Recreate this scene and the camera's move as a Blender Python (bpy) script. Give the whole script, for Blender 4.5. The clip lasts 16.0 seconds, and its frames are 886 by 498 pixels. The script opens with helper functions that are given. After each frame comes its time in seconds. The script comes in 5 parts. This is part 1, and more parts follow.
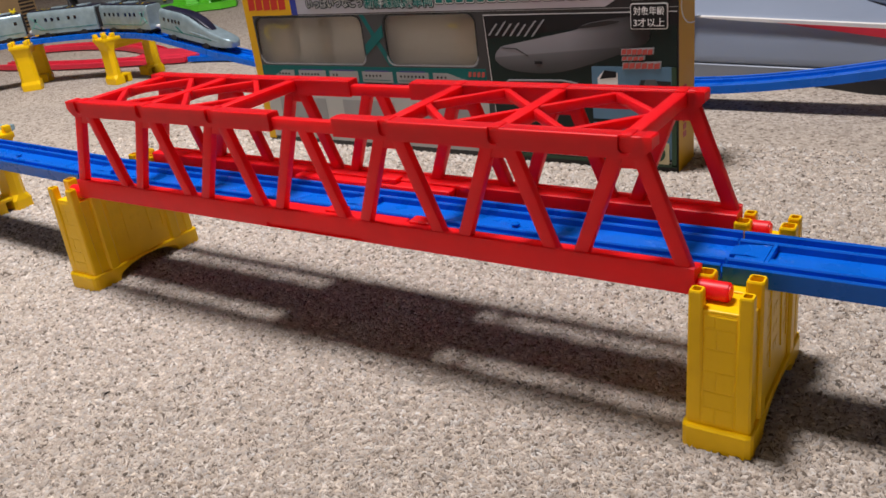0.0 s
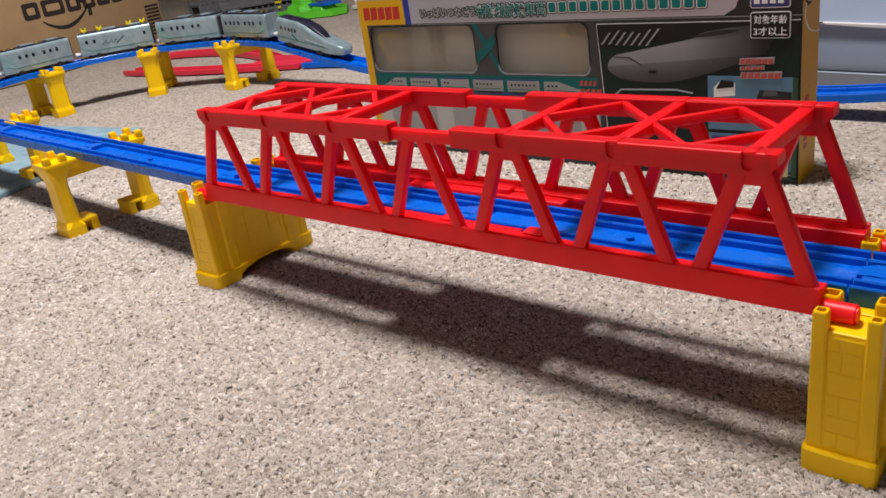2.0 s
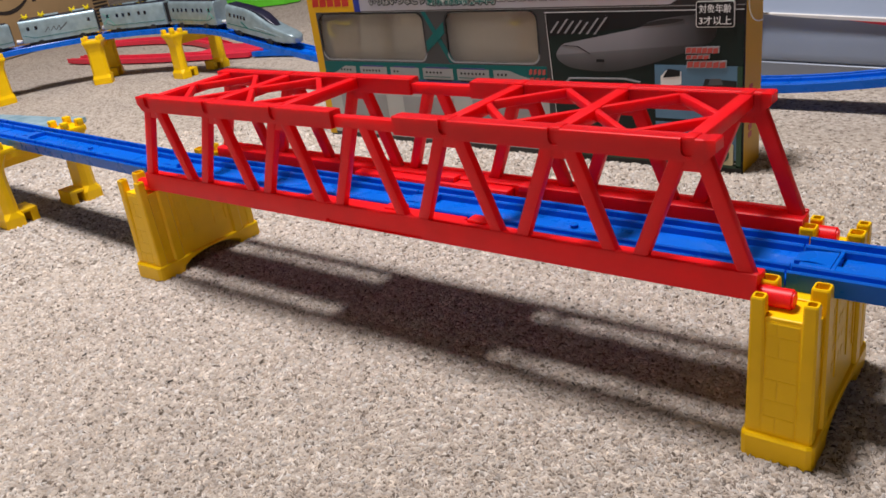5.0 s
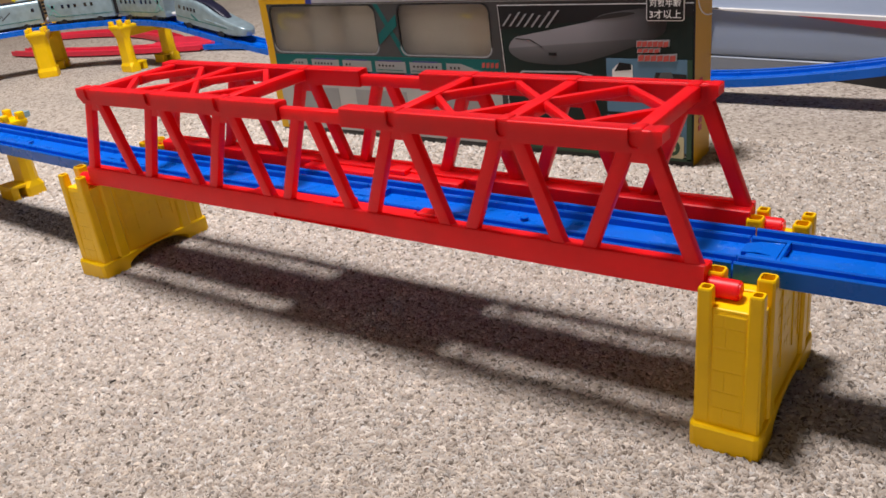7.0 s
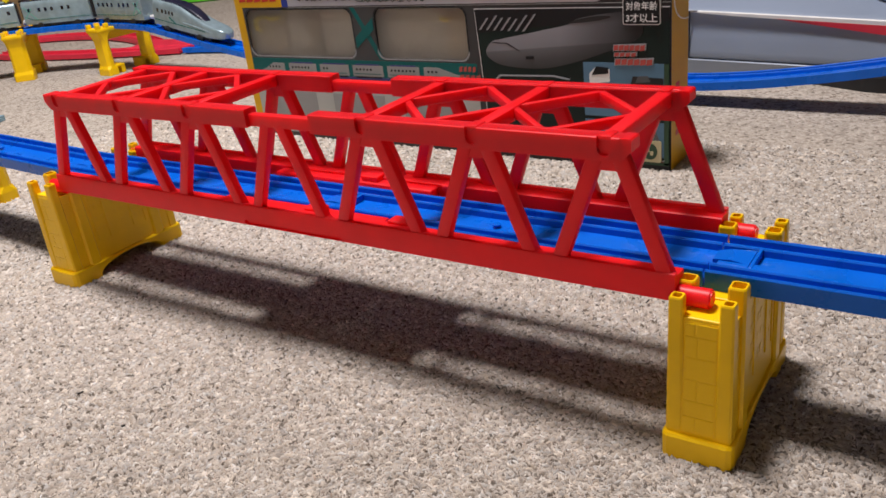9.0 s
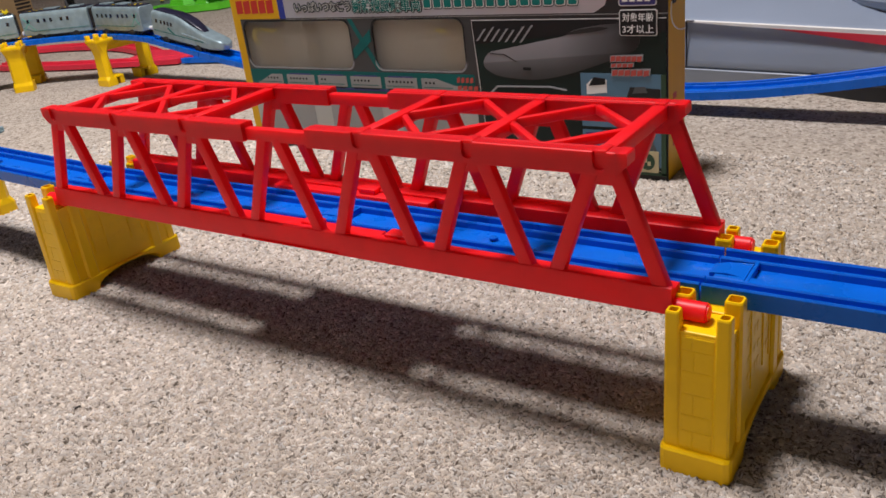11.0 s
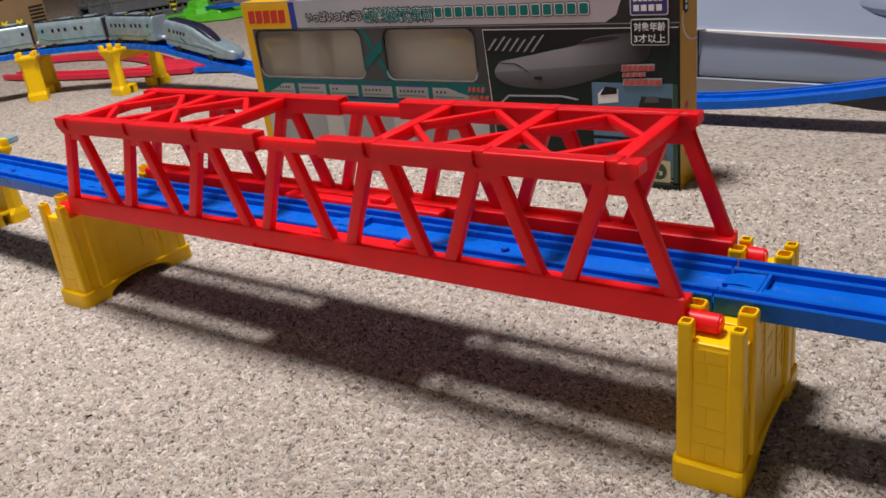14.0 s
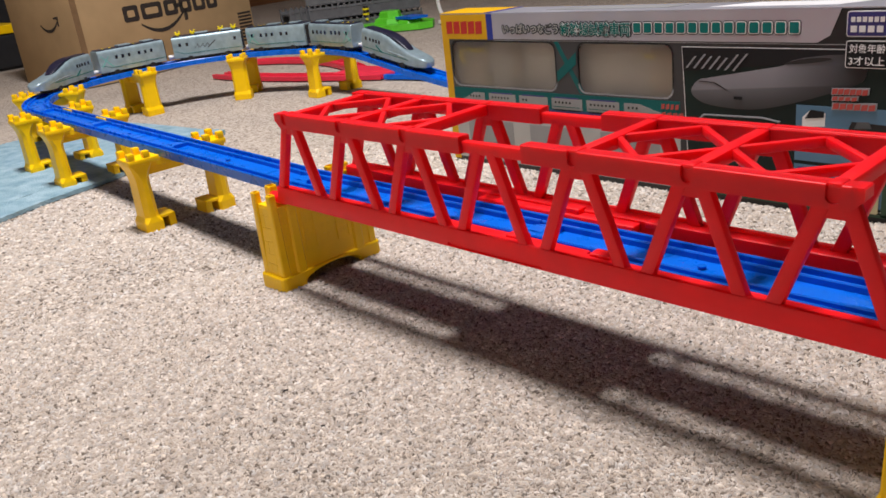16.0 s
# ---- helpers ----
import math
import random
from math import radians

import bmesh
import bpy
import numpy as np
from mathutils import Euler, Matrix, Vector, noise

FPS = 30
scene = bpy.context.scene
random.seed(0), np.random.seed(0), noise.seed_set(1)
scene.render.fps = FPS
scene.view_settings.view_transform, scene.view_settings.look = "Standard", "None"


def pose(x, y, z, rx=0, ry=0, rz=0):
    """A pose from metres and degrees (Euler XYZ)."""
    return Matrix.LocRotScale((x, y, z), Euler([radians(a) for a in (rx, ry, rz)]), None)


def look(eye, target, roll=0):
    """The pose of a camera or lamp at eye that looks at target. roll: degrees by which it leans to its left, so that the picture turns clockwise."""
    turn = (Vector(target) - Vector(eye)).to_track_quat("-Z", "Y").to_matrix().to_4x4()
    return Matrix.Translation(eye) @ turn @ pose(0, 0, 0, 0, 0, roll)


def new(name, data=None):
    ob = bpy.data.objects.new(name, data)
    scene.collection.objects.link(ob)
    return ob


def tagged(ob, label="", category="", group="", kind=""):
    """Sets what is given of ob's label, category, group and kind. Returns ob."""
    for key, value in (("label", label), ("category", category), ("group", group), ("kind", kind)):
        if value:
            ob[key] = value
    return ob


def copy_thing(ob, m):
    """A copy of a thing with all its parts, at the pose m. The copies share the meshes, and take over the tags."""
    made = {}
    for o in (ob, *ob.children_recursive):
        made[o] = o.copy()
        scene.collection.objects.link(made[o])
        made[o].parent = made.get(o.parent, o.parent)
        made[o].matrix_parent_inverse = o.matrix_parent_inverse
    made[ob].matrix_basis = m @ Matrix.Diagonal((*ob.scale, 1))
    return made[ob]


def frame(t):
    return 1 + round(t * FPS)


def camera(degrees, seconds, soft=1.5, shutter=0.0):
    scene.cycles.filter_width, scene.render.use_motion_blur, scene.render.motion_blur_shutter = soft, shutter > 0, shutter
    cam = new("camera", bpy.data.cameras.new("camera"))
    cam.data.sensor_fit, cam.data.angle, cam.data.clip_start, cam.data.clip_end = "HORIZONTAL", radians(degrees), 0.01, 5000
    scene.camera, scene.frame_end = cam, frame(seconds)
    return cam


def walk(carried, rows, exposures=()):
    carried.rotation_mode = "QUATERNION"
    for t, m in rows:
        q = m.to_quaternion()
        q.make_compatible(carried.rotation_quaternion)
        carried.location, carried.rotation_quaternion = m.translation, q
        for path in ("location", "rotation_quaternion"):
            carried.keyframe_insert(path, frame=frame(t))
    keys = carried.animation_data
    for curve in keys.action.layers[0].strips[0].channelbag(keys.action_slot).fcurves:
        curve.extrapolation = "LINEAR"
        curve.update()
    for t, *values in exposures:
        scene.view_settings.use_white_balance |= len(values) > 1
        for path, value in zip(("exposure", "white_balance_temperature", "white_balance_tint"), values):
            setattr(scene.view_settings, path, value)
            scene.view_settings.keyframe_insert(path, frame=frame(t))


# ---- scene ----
cam = camera(56.2, 16.0, soft=1.6)
# seconds, place in metres, turn in degrees
ROWS = [
    (0.0, 0.3010, -0.3382, 0.2346, 65.84, 6.66, 32.64),
    (0.5, 0.3005, -0.3409, 0.2383, 65.95, 7.17, 33.79),
    (1.0, 0.2993, -0.3421, 0.2398, 66.30, 7.72, 35.84),
    (1.5, 0.2982, -0.3429, 0.2408, 66.67, 7.99, 38.04),
    (2.0, 0.2978, -0.3461, 0.2412, 66.94, 8.00, 39.46),
    (2.5, 0.2989, -0.3440, 0.2406, 66.91, 8.05, 39.71),
    (3.0, 0.2995, -0.3424, 0.2401, 66.85, 8.07, 39.55),
    (5.5, 0.3014, -0.3361, 0.2359, 65.67, 6.86, 35.54),
    (6.0, 0.3019, -0.3330, 0.2346, 65.41, 6.57, 34.42),
    (6.5, 0.3015, -0.3324, 0.2335, 65.33, 6.38, 33.90),
    (7.0, 0.3018, -0.3323, 0.2333, 65.35, 6.38, 33.93),
    (7.5, 0.3013, -0.3334, 0.2338, 65.37, 6.27, 33.86),
    (8.0, 0.3024, -0.3305, 0.2332, 65.42, 6.07, 33.65),
    (8.5, 0.3042, -0.3247, 0.2332, 65.30, 6.17, 33.15),
    (11.0, 0.3056, -0.3213, 0.2358, 65.84, 6.48, 32.87),
    (11.5, 0.3063, -0.3199, 0.2365, 66.09, 6.62, 32.94),
    (12.0, 0.3061, -0.3195, 0.2358, 66.27, 6.75, 33.02),
    (12.5, 0.3059, -0.3194, 0.2359, 66.25, 6.83, 33.01),
    (13.0, 0.3052, -0.3202, 0.2361, 66.34, 6.78, 33.21),
    (13.5, 0.3048, -0.3213, 0.2372, 66.43, 6.74, 33.48),
    (14.0, 0.3049, -0.3205, 0.2363, 66.49, 6.67, 33.59),
    (14.5, 0.3048, -0.3236, 0.2385, 66.71, 6.67, 35.13),
    (15.0, 0.3012, -0.3338, 0.2384, 67.51, 6.58, 39.57),
    (15.5, 0.2983, -0.3367, 0.2369, 68.32, 6.55, 43.33),
    (16.0, 0.2968, -0.3390, 0.2374, 68.83, 6.47, 45.52),
]
EXPOSURES = ((0.0, -0.16), (1.0, -0.13), (2.0, -0.06), (3.0, -0.06), (5.5, -0.1), (7.0, -0.02), (8.5, -0.08), (11.0, -0.16), (14.5, -0.15), (15.5, -0.07), (16.0, 0.01))
walk(cam, [(t, pose(x, y, z, a, b, c)) for t, x, y, z, a, b, c in ROWS], EXPOSURES)

# ---- world and lamp ----
world = bpy.data.worlds.new("room_air")
world.use_nodes = True
world.node_tree.nodes["Background"].inputs[0].default_value = (1.0, 0.95, 0.87, 1)
world.node_tree.nodes["Background"].inputs[1].default_value = 0.056
scene.world = world


def disc_lamp(name, at, aim, size, watts, colour, spread):
    data = bpy.data.lights.new(name, "AREA")
    data.shape, data.size, data.energy, data.color = "DISK", size, watts, colour
    data.spread = radians(spread)
    ob = new(name, data)
    ob.matrix_basis = look(at, aim)
    return ob


disc_lamp("ceiling_lamp_light", (-0.27, 0.08, 1.88), (-0.62, 0.00, 0.0), 0.36, 39.2, (1.0, 0.958, 0.975), 152)


# ---- materials ----
def nodes_of(name):
    mat = bpy.data.materials.new(name)
    mat.use_nodes = True
    nt = mat.node_tree
    return mat, nt, nt.nodes["Principled BSDF"]


def link(nt, a, b):
    nt.links.new(a, b)


def node(nt, kind, **values):
    n = nt.nodes.new(kind)
    for key, value in values.items():
        n.inputs[key].default_value = value
    return n


def ramp(nt, fac, stops):
    r = nt.nodes.new("ShaderNodeValToRGB")
    el = r.color_ramp.elements
    while len(el) < len(stops):
        el.new(0.5)
    for e, (p, c) in zip(el, stops):
        e.position, e.color = p, (*c, 1)
    link(nt, fac, r.inputs[0])
    return r.outputs[0]


def surface(name, colour, rough=0.4, metal=0.0, wear=0.12, scale=60.0, bump=0.05, spec=0.5, coat=0.0, sss=0.0):
    """Moulded or painted surface with fine mottling, smears in the gloss and a little relief."""
    mat, nt, bsdf = nodes_of(name)
    co = nt.nodes.new("ShaderNodeTexCoord")
    big = node(nt, "ShaderNodeTexNoise", Scale=scale, Detail=4.0)
    fine = node(nt, "ShaderNodeTexNoise", Scale=scale * 14, Detail=2.0)
    info = nt.nodes.new("ShaderNodeObjectInfo")
    link(nt, co.outputs["Object"], big.inputs["Vector"])
    link(nt, co.outputs["Object"], fine.inputs["Vector"])
    dark = tuple(c * (1 - wear) for c in colour)
    light = tuple(min(1.0, c * (1 + wear) + 0.01 * wear) for c in colour)
    base = ramp(nt, big.outputs["Fac"], [(0.3, dark), (0.7, light)])
    hue = node(nt, "ShaderNodeHueSaturation", Saturation=1.0)
    vary = node(nt, "ShaderNodeMapRange")
    vary.inputs["To Min"].default_value, vary.inputs["To Max"].default_value = 1 - wear * 0.35, 1 + wear * 0.35
    link(nt, info.outputs["Random"], vary.inputs["Value"])
    link(nt, vary.outputs[0], hue.inputs["Value"])
    link(nt, base, hue.inputs["Color"])
    link(nt, hue.outputs[0], bsdf.inputs["Base Color"])
    gloss = node(nt, "ShaderNodeMapRange")
    gloss.inputs["To Min"].default_value, gloss.inputs["To Max"].default_value = max(0.02, rough - 0.09), rough + 0.1
    link(nt, big.outputs["Fac"], gloss.inputs["Value"])
    link(nt, gloss.outputs[0], bsdf.inputs["Roughness"])
    if bump:
        b = node(nt, "ShaderNodeBump", Strength=bump, Distance=0.0006)
        link(nt, fine.outputs["Fac"], b.inputs["Height"])
        link(nt, b.outputs[0], bsdf.inputs["Normal"])
    bsdf.inputs["Metallic"].default_value = metal
    bsdf.inputs["Specular IOR Level"].default_value = spec
    bsdf.inputs["Coat Weight"].default_value = coat
    if sss:
        bsdf.inputs["Subsurface Weight"].default_value = sss
        bsdf.inputs["Subsurface Radius"].default_value = (0.011, 0.0018, 0.0012)
        bsdf.inputs["Subsurface Scale"].default_value = 1.0
    return mat


RED = surface("red_plastic", (0.88, 0.005, 0.012), 0.42, wear=0.06, bump=0.08, spec=0.34, sss=0.65)
BLUE = surface("blue_plastic", (0.0005, 0.125, 0.64), 0.28, wear=0.08, bump=0.06, spec=0.34)
YELLOW = surface("yellow_plastic", (0.93, 0.575, 0.0005), 0.36, wear=0.05, bump=0.10, spec=0.32)
YELLOW_CLIP = surface("bright_yellow_plastic", (0.85, 0.68, 0.01), 0.4, wear=0.05)
PINK_RED = surface("faded_red_plastic", (0.74, 0.030, 0.066), 0.42, wear=0.08)
SILVER = surface("silver_blue_paint", (0.33, 0.44, 0.49), 0.34, metal=0.45, wear=0.16, scale=90, coat=0.1)
NAVY = surface("navy_roof", (0.012, 0.012, 0.03), 0.35, wear=0.2)
BLACK = surface("black_plastic", (0.012, 0.012, 0.014), 0.5, wear=0.2)
DARKGLASS = surface("dark_glass", (0.01, 0.01, 0.02), 0.1, wear=0.1, bump=0.0)
TEAL = surface("teal_ink", (0.001, 0.15, 0.14), 0.45, wear=0.05, bump=0.0, spec=0.25)
TEAL_PALE = surface("pale_teal_paint", (0.16, 0.48, 0.42), 0.35, wear=0.08)
WHITEP = surface("white_plastic", (0.75, 0.74, 0.72), 0.4, wear=0.05)
GREY = surface("grey_plastic", (0.125, 0.13, 0.138), 0.45, wear=0.12)
GREEN = surface("green_plastic", (0.12, 0.62, 0.03), 0.4, wear=0.08)
CASE = surface("silver_case_plastic", (0.265, 0.315, 0.41), 0.42, metal=0.1, wear=0.04, scale=9, bump=0.02)
CASE_LOW = surface("grey_case_plastic", (0.26, 0.30, 0.37), 0.4, metal=0.1, wear=0.05, scale=9)
CASE_RED = surface("red_case_stripe", (0.80, 0.045, 0.07), 0.35, wear=0.04, bump=0.0)
CARD = surface("brown_cardboard", (0.40, 0.272, 0.142), 0.85, wear=0.10, scale=14, bump=0.3, spec=0.2)
CARD_INK = surface("brown_black_ink", (0.035, 0.028, 0.025), 0.8, wear=0.1, bump=0.0, spec=0.2)
TAPE = surface("brown_tape", (0.2, 0.12, 0.06), 0.35, wear=0.1)
# dark tone for the painted shade down between the carpet loops
GAP_SHADE = surface("carpet_weave", (0.18, 0.153, 0.128), 0.95, wear=0.4, scale=300, bump=0.3, spec=0.1)
# carton inks
CT_YELLOW = surface("yellow_carton", (0.66, 0.365, 0.002), 0.45, wear=0.06, scale=20, bump=0.03, spec=0.35)
CT_SILVER = surface("silver_carton", (0.46, 0.465, 0.52), 0.36, metal=0.55, wear=0.05, scale=20, bump=0.02)
CT_GREEN = surface("dark_green_carton", (0.004, 0.015, 0.013), 0.5, wear=0.4, scale=7, bump=0.02, spec=0.25)
CT_BLACK = surface("black_carton", (0.008, 0.008, 0.010), 0.5, wear=0.3, scale=8, bump=0.0, spec=0.25)
CT_TEAL = surface("teal_carton", (0.002, 0.105, 0.105), 0.45, wear=0.1, scale=20, bump=0.0, spec=0.25)
CT_BLUE = surface("blue_carton", (0.012, 0.03, 0.28), 0.35, wear=0.06, bump=0.0)
CT_NAVY = surface("navy_carton", (0.03, 0.03, 0.17), 0.35, wear=0.06, bump=0.0)
CT_RED = surface("red_ink", (0.50, 0.02, 0.01), 0.4, wear=0.05, bump=0.0)
CT_REDPALE = surface("pale_red_ink", (0.42, 0.06, 0.05), 0.4, wear=0.05, bump=0.0)
CT_WHITE = surface("white_ink", (0.78, 0.78, 0.79), 0.4, wear=0.04, bump=0.0)
CT_GREY = surface("grey_ink", (0.27, 0.275, 0.28), 0.38, wear=0.08, scale=25, bump=0.0)
CT_MID = surface("mid_grey_ink", (0.075, 0.08, 0.088), 0.38, wear=0.1, scale=25, bump=0.0)
CT_LOW = surface("pale_grey_carton", (0.40, 0.41, 0.40), 0.35, wear=0.08, scale=18, bump=0.02)
CT_CREAM = surface("cream_ink", (0.50, 0.44, 0.26), 0.4, wear=0.06, scale=25, bump=0.0)
CT_FOREST = surface("dark_green_ink", (0.012, 0.05, 0.02), 0.4, wear=0.1, scale=25, bump=0.0)
CT_SKY = surface("sky_blue_ink", (0.075, 0.17, 0.27), 0.38, wear=0.12, scale=30, bump=0.0)
TRAY = surface("card_tray", (0.39, 0.355, 0.30), 0.7, wear=0.25, scale=22, bump=0.1)
TRAY_WARM = surface("warm_card", (0.29, 0.225, 0.145), 0.7, wear=0.35, scale=30, bump=0.1)
CT_HALO = surface("slate_ink", (0.028, 0.034, 0.038), 0.45, wear=0.1, bump=0.0)
CT_PALE = surface("pale_silver_ink", (0.28, 0.285, 0.31), 0.4, wear=0.06, scale=25, bump=0.0)
WALL = surface("bounce_wall_paper", (0.66, 0.60, 0.52), 0.9, wear=0.04, scale=3, bump=0.2, spec=0.2)
CEIL = surface("ceiling_paper", (0.85, 0.84, 0.82), 0.9, wear=0.03, scale=3, bump=0.2, spec=0.2)


def wood_material():
    mat, nt, bsdf = nodes_of("dark_wood")
    co = nt.nodes.new("ShaderNodeTexCoord")
    mp = nt.nodes.new("ShaderNodeMapping")
    mp.inputs["Scale"].default_value = (1.2, 1.2, 14)
    n = node(nt, "ShaderNodeTexNoise", Scale=3.0, Detail=8.0, Distortion=0.6)
    link(nt, co.outputs["Object"], mp.inputs[0])
    link(nt, mp.outputs[0], n.inputs["Vector"])
    link(nt, ramp(nt, n.outputs["Fac"], [(0.3, (0.11, 0.043, 0.016)), (0.7, (0.26, 0.115, 0.042))]), bsdf.inputs["Base Color"])
    bsdf.inputs["Roughness"].default_value = 0.45
    return mat


def carpet_ground_material():
    mat, nt, bsdf = nodes_of("carpet_backing")
    co = nt.nodes.new("ShaderNodeTexCoord")
    mp = nt.nodes.new("ShaderNodeMapping")
    mp.inputs["Rotation"].default_value = (0, 0, 0.6)
    vor = node(nt, "ShaderNodeTexVoronoi", Scale=400.0, Randomness=1.0)
    wide = node(nt, "ShaderNodeTexNoise", Scale=5.0, Detail=3.0)
    fine = node(nt, "ShaderNodeTexNoise", Scale=420.0, Detail=3.0)
    link(nt, co.outputs["Object"], mp.inputs[0])
    for n in (vor, wide, fine):
        link(nt, mp.outputs[0], n.inputs["Vector"])
    sep = nt.nodes.new("ShaderNodeSeparateColor")
    link(nt, vor.outputs["Color"], sep.inputs[0])
    # lowest stops are dark specks, painting the shaded gaps between yarns
    tone = ramp(nt, sep.outputs[0], [(0.0, (0.20, 0.165, 0.135)), (0.08, (0.27, 0.225, 0.188)), (0.16, (0.385, 0.332, 0.282)), (0.5, (0.445, 0.388, 0.332)), (1.0, (0.54, 0.478, 0.416))])
    mix = nt.nodes.new("ShaderNodeMix")
    mix.data_type, mix.blend_type = "RGBA", "MULTIPLY"
    mix.inputs["Factor"].default_value = 1.0
    link(nt, tone, mix.inputs[6])
    link(nt, ramp(nt, wide.outputs["Fac"], [(0.3, (0.9, 0.9, 0.9)), (0.7, (1.06, 1.05, 1.03))]), mix.inputs[7])
    clump = node(nt, "ShaderNodeTexNoise", Scale=170.0, Detail=4.0)
    link(nt, mp.outputs[0], clump.inputs["Vector"])
    mix2 = nt.nodes.new("ShaderNodeMix")
    mix2.data_type, mix2.blend_type = "RGBA", "MULTIPLY"
    mix2.inputs["Factor"].default_value = 1.0
    link(nt, mix.outputs[2], mix2.inputs[6])
    link(nt, ramp(nt, clump.outputs["Fac"], [(0.32, (0.78, 0.765, 0.75)), (0.5, (1.0, 1.0, 1.0)), (0.66, (1.10, 1.10, 1.10))]), mix2.inputs[7])
    link(nt, mix2.outputs[2], bsdf.inputs["Base Color"])
    bsdf.inputs["Roughness"].default_value = 0.95
    bsdf.inputs["Specular IOR Level"].default_value = 0.1
    b = node(nt, "ShaderNodeBump", Strength=0.6, Distance=0.0015)
    inv = nt.nodes.new("ShaderNodeMath")
    inv.operation = "SUBTRACT"
    link(nt, fine.outputs["Fac"], inv.inputs[0])
    link(nt, vor.outputs["Distance"], inv.inputs[1])
    link(nt, inv.outputs[0], b.inputs["Height"])
    link(nt, b.outputs[0], bsdf.inputs["Normal"])
    return mat


def pile_material():
    mat, nt, bsdf = nodes_of("carpet_pile")
    geo = nt.nodes.new("ShaderNodeNewGeometry")
    # darkest strands paint shaded gaps, palest ones highlights; the rest vary at random
    tone = ramp(nt, geo.outputs["Random Per Island"], [(0.0, (0.13, 0.108, 0.090)), (0.05, (0.20, 0.170, 0.144)), (0.085, (0.40, 0.350, 0.303)), (0.45, (0.455, 0.402, 0.353)), (0.80, (0.51, 0.457, 0.406)), (0.9, (0.60, 0.545, 0.49)), (1.0, (0.70, 0.645, 0.588))])
    # a second draw per strand tints some of them tan and some blue-grey
    spin = nt.nodes.new("ShaderNodeMath")
    spin.operation = "MULTIPLY"
    spin.inputs[1].default_value = 57.3
    part_of = nt.nodes.new("ShaderNodeMath")
    part_of.operation = "FRACT"
    link(nt, geo.outputs["Random Per Island"], spin.inputs[0])
    link(nt, spin.outputs[0], part_of.inputs[0])
    tint = ramp(nt, part_of.outputs[0], [(0.0, (1.04, 0.98, 0.90)), (0.18, (1.02, 0.99, 0.95)), (0.8, (1.0, 1.0, 1.0)), (0.9, (0.96, 1.0, 1.04)), (1.0, (0.94, 0.99, 1.05))])
    tinted = nt.nodes.new("ShaderNodeMix")
    tinted.data_type, tinted.blend_type = "RGBA", "MULTIPLY"
    tinted.inputs["Factor"].default_value = 1.0
    link(nt, tone, tinted.inputs[6])
    link(nt, tint, tinted.inputs[7])
    tone = tinted.outputs[2]
    co = nt.nodes.new("ShaderNodeTexCoord")
    clump = node(nt, "ShaderNodeTexNoise", Scale=240.0, Detail=3.0)
    link(nt, co.outputs["Object"], clump.inputs["Vector"])
    mix = nt.nodes.new("ShaderNodeMix")
    mix.data_type, mix.blend_type = "RGBA", "MULTIPLY"
    mix.inputs["Factor"].default_value = 1.0
    link(nt, tone, mix.inputs[6])
    link(nt, ramp(nt, clump.outputs["Fac"], [(0.32, (0.74, 0.725, 0.71)), (0.5, (1.0, 1.0, 1.0)), (0.66, (1.10, 1.10, 1.10))]), mix.inputs[7])
    link(nt, mix.outputs[2], bsdf.inputs["Base Color"])
    bsdf.inputs["Roughness"].default_value = 0.9
    bsdf.inputs["Specular IOR Level"].default_value = 0.15
    return mat


def towel_material():
    mat, nt, bsdf = nodes_of("towel_cloth")
    co = nt.nodes.new("ShaderNodeTexCoord")
    n = node(nt, "ShaderNodeTexNoise", Scale=55.0, Detail=5.0)
    f = node(nt, "ShaderNodeTexNoise", Scale=500.0, Detail=2.0)
    link(nt, co.outputs["Object"], n.inputs["Vector"])
    link(nt, co.outputs["Object"], f.inputs["Vector"])
    link(nt, ramp(nt, n.outputs["Fac"], [(0.3, (0.17, 0.30, 0.37)), (0.7, (0.33, 0.47, 0.54))]), bsdf.inputs["Base Color"])
    b = node(nt, "ShaderNodeBump", Strength=0.8, Distance=0.003)
    link(nt, f.outputs["Fac"], b.inputs["Height"])
    link(nt, b.outputs[0], bsdf.inputs["Normal"])
    bsdf.inputs["Roughness"].default_value = 0.95
    return mat


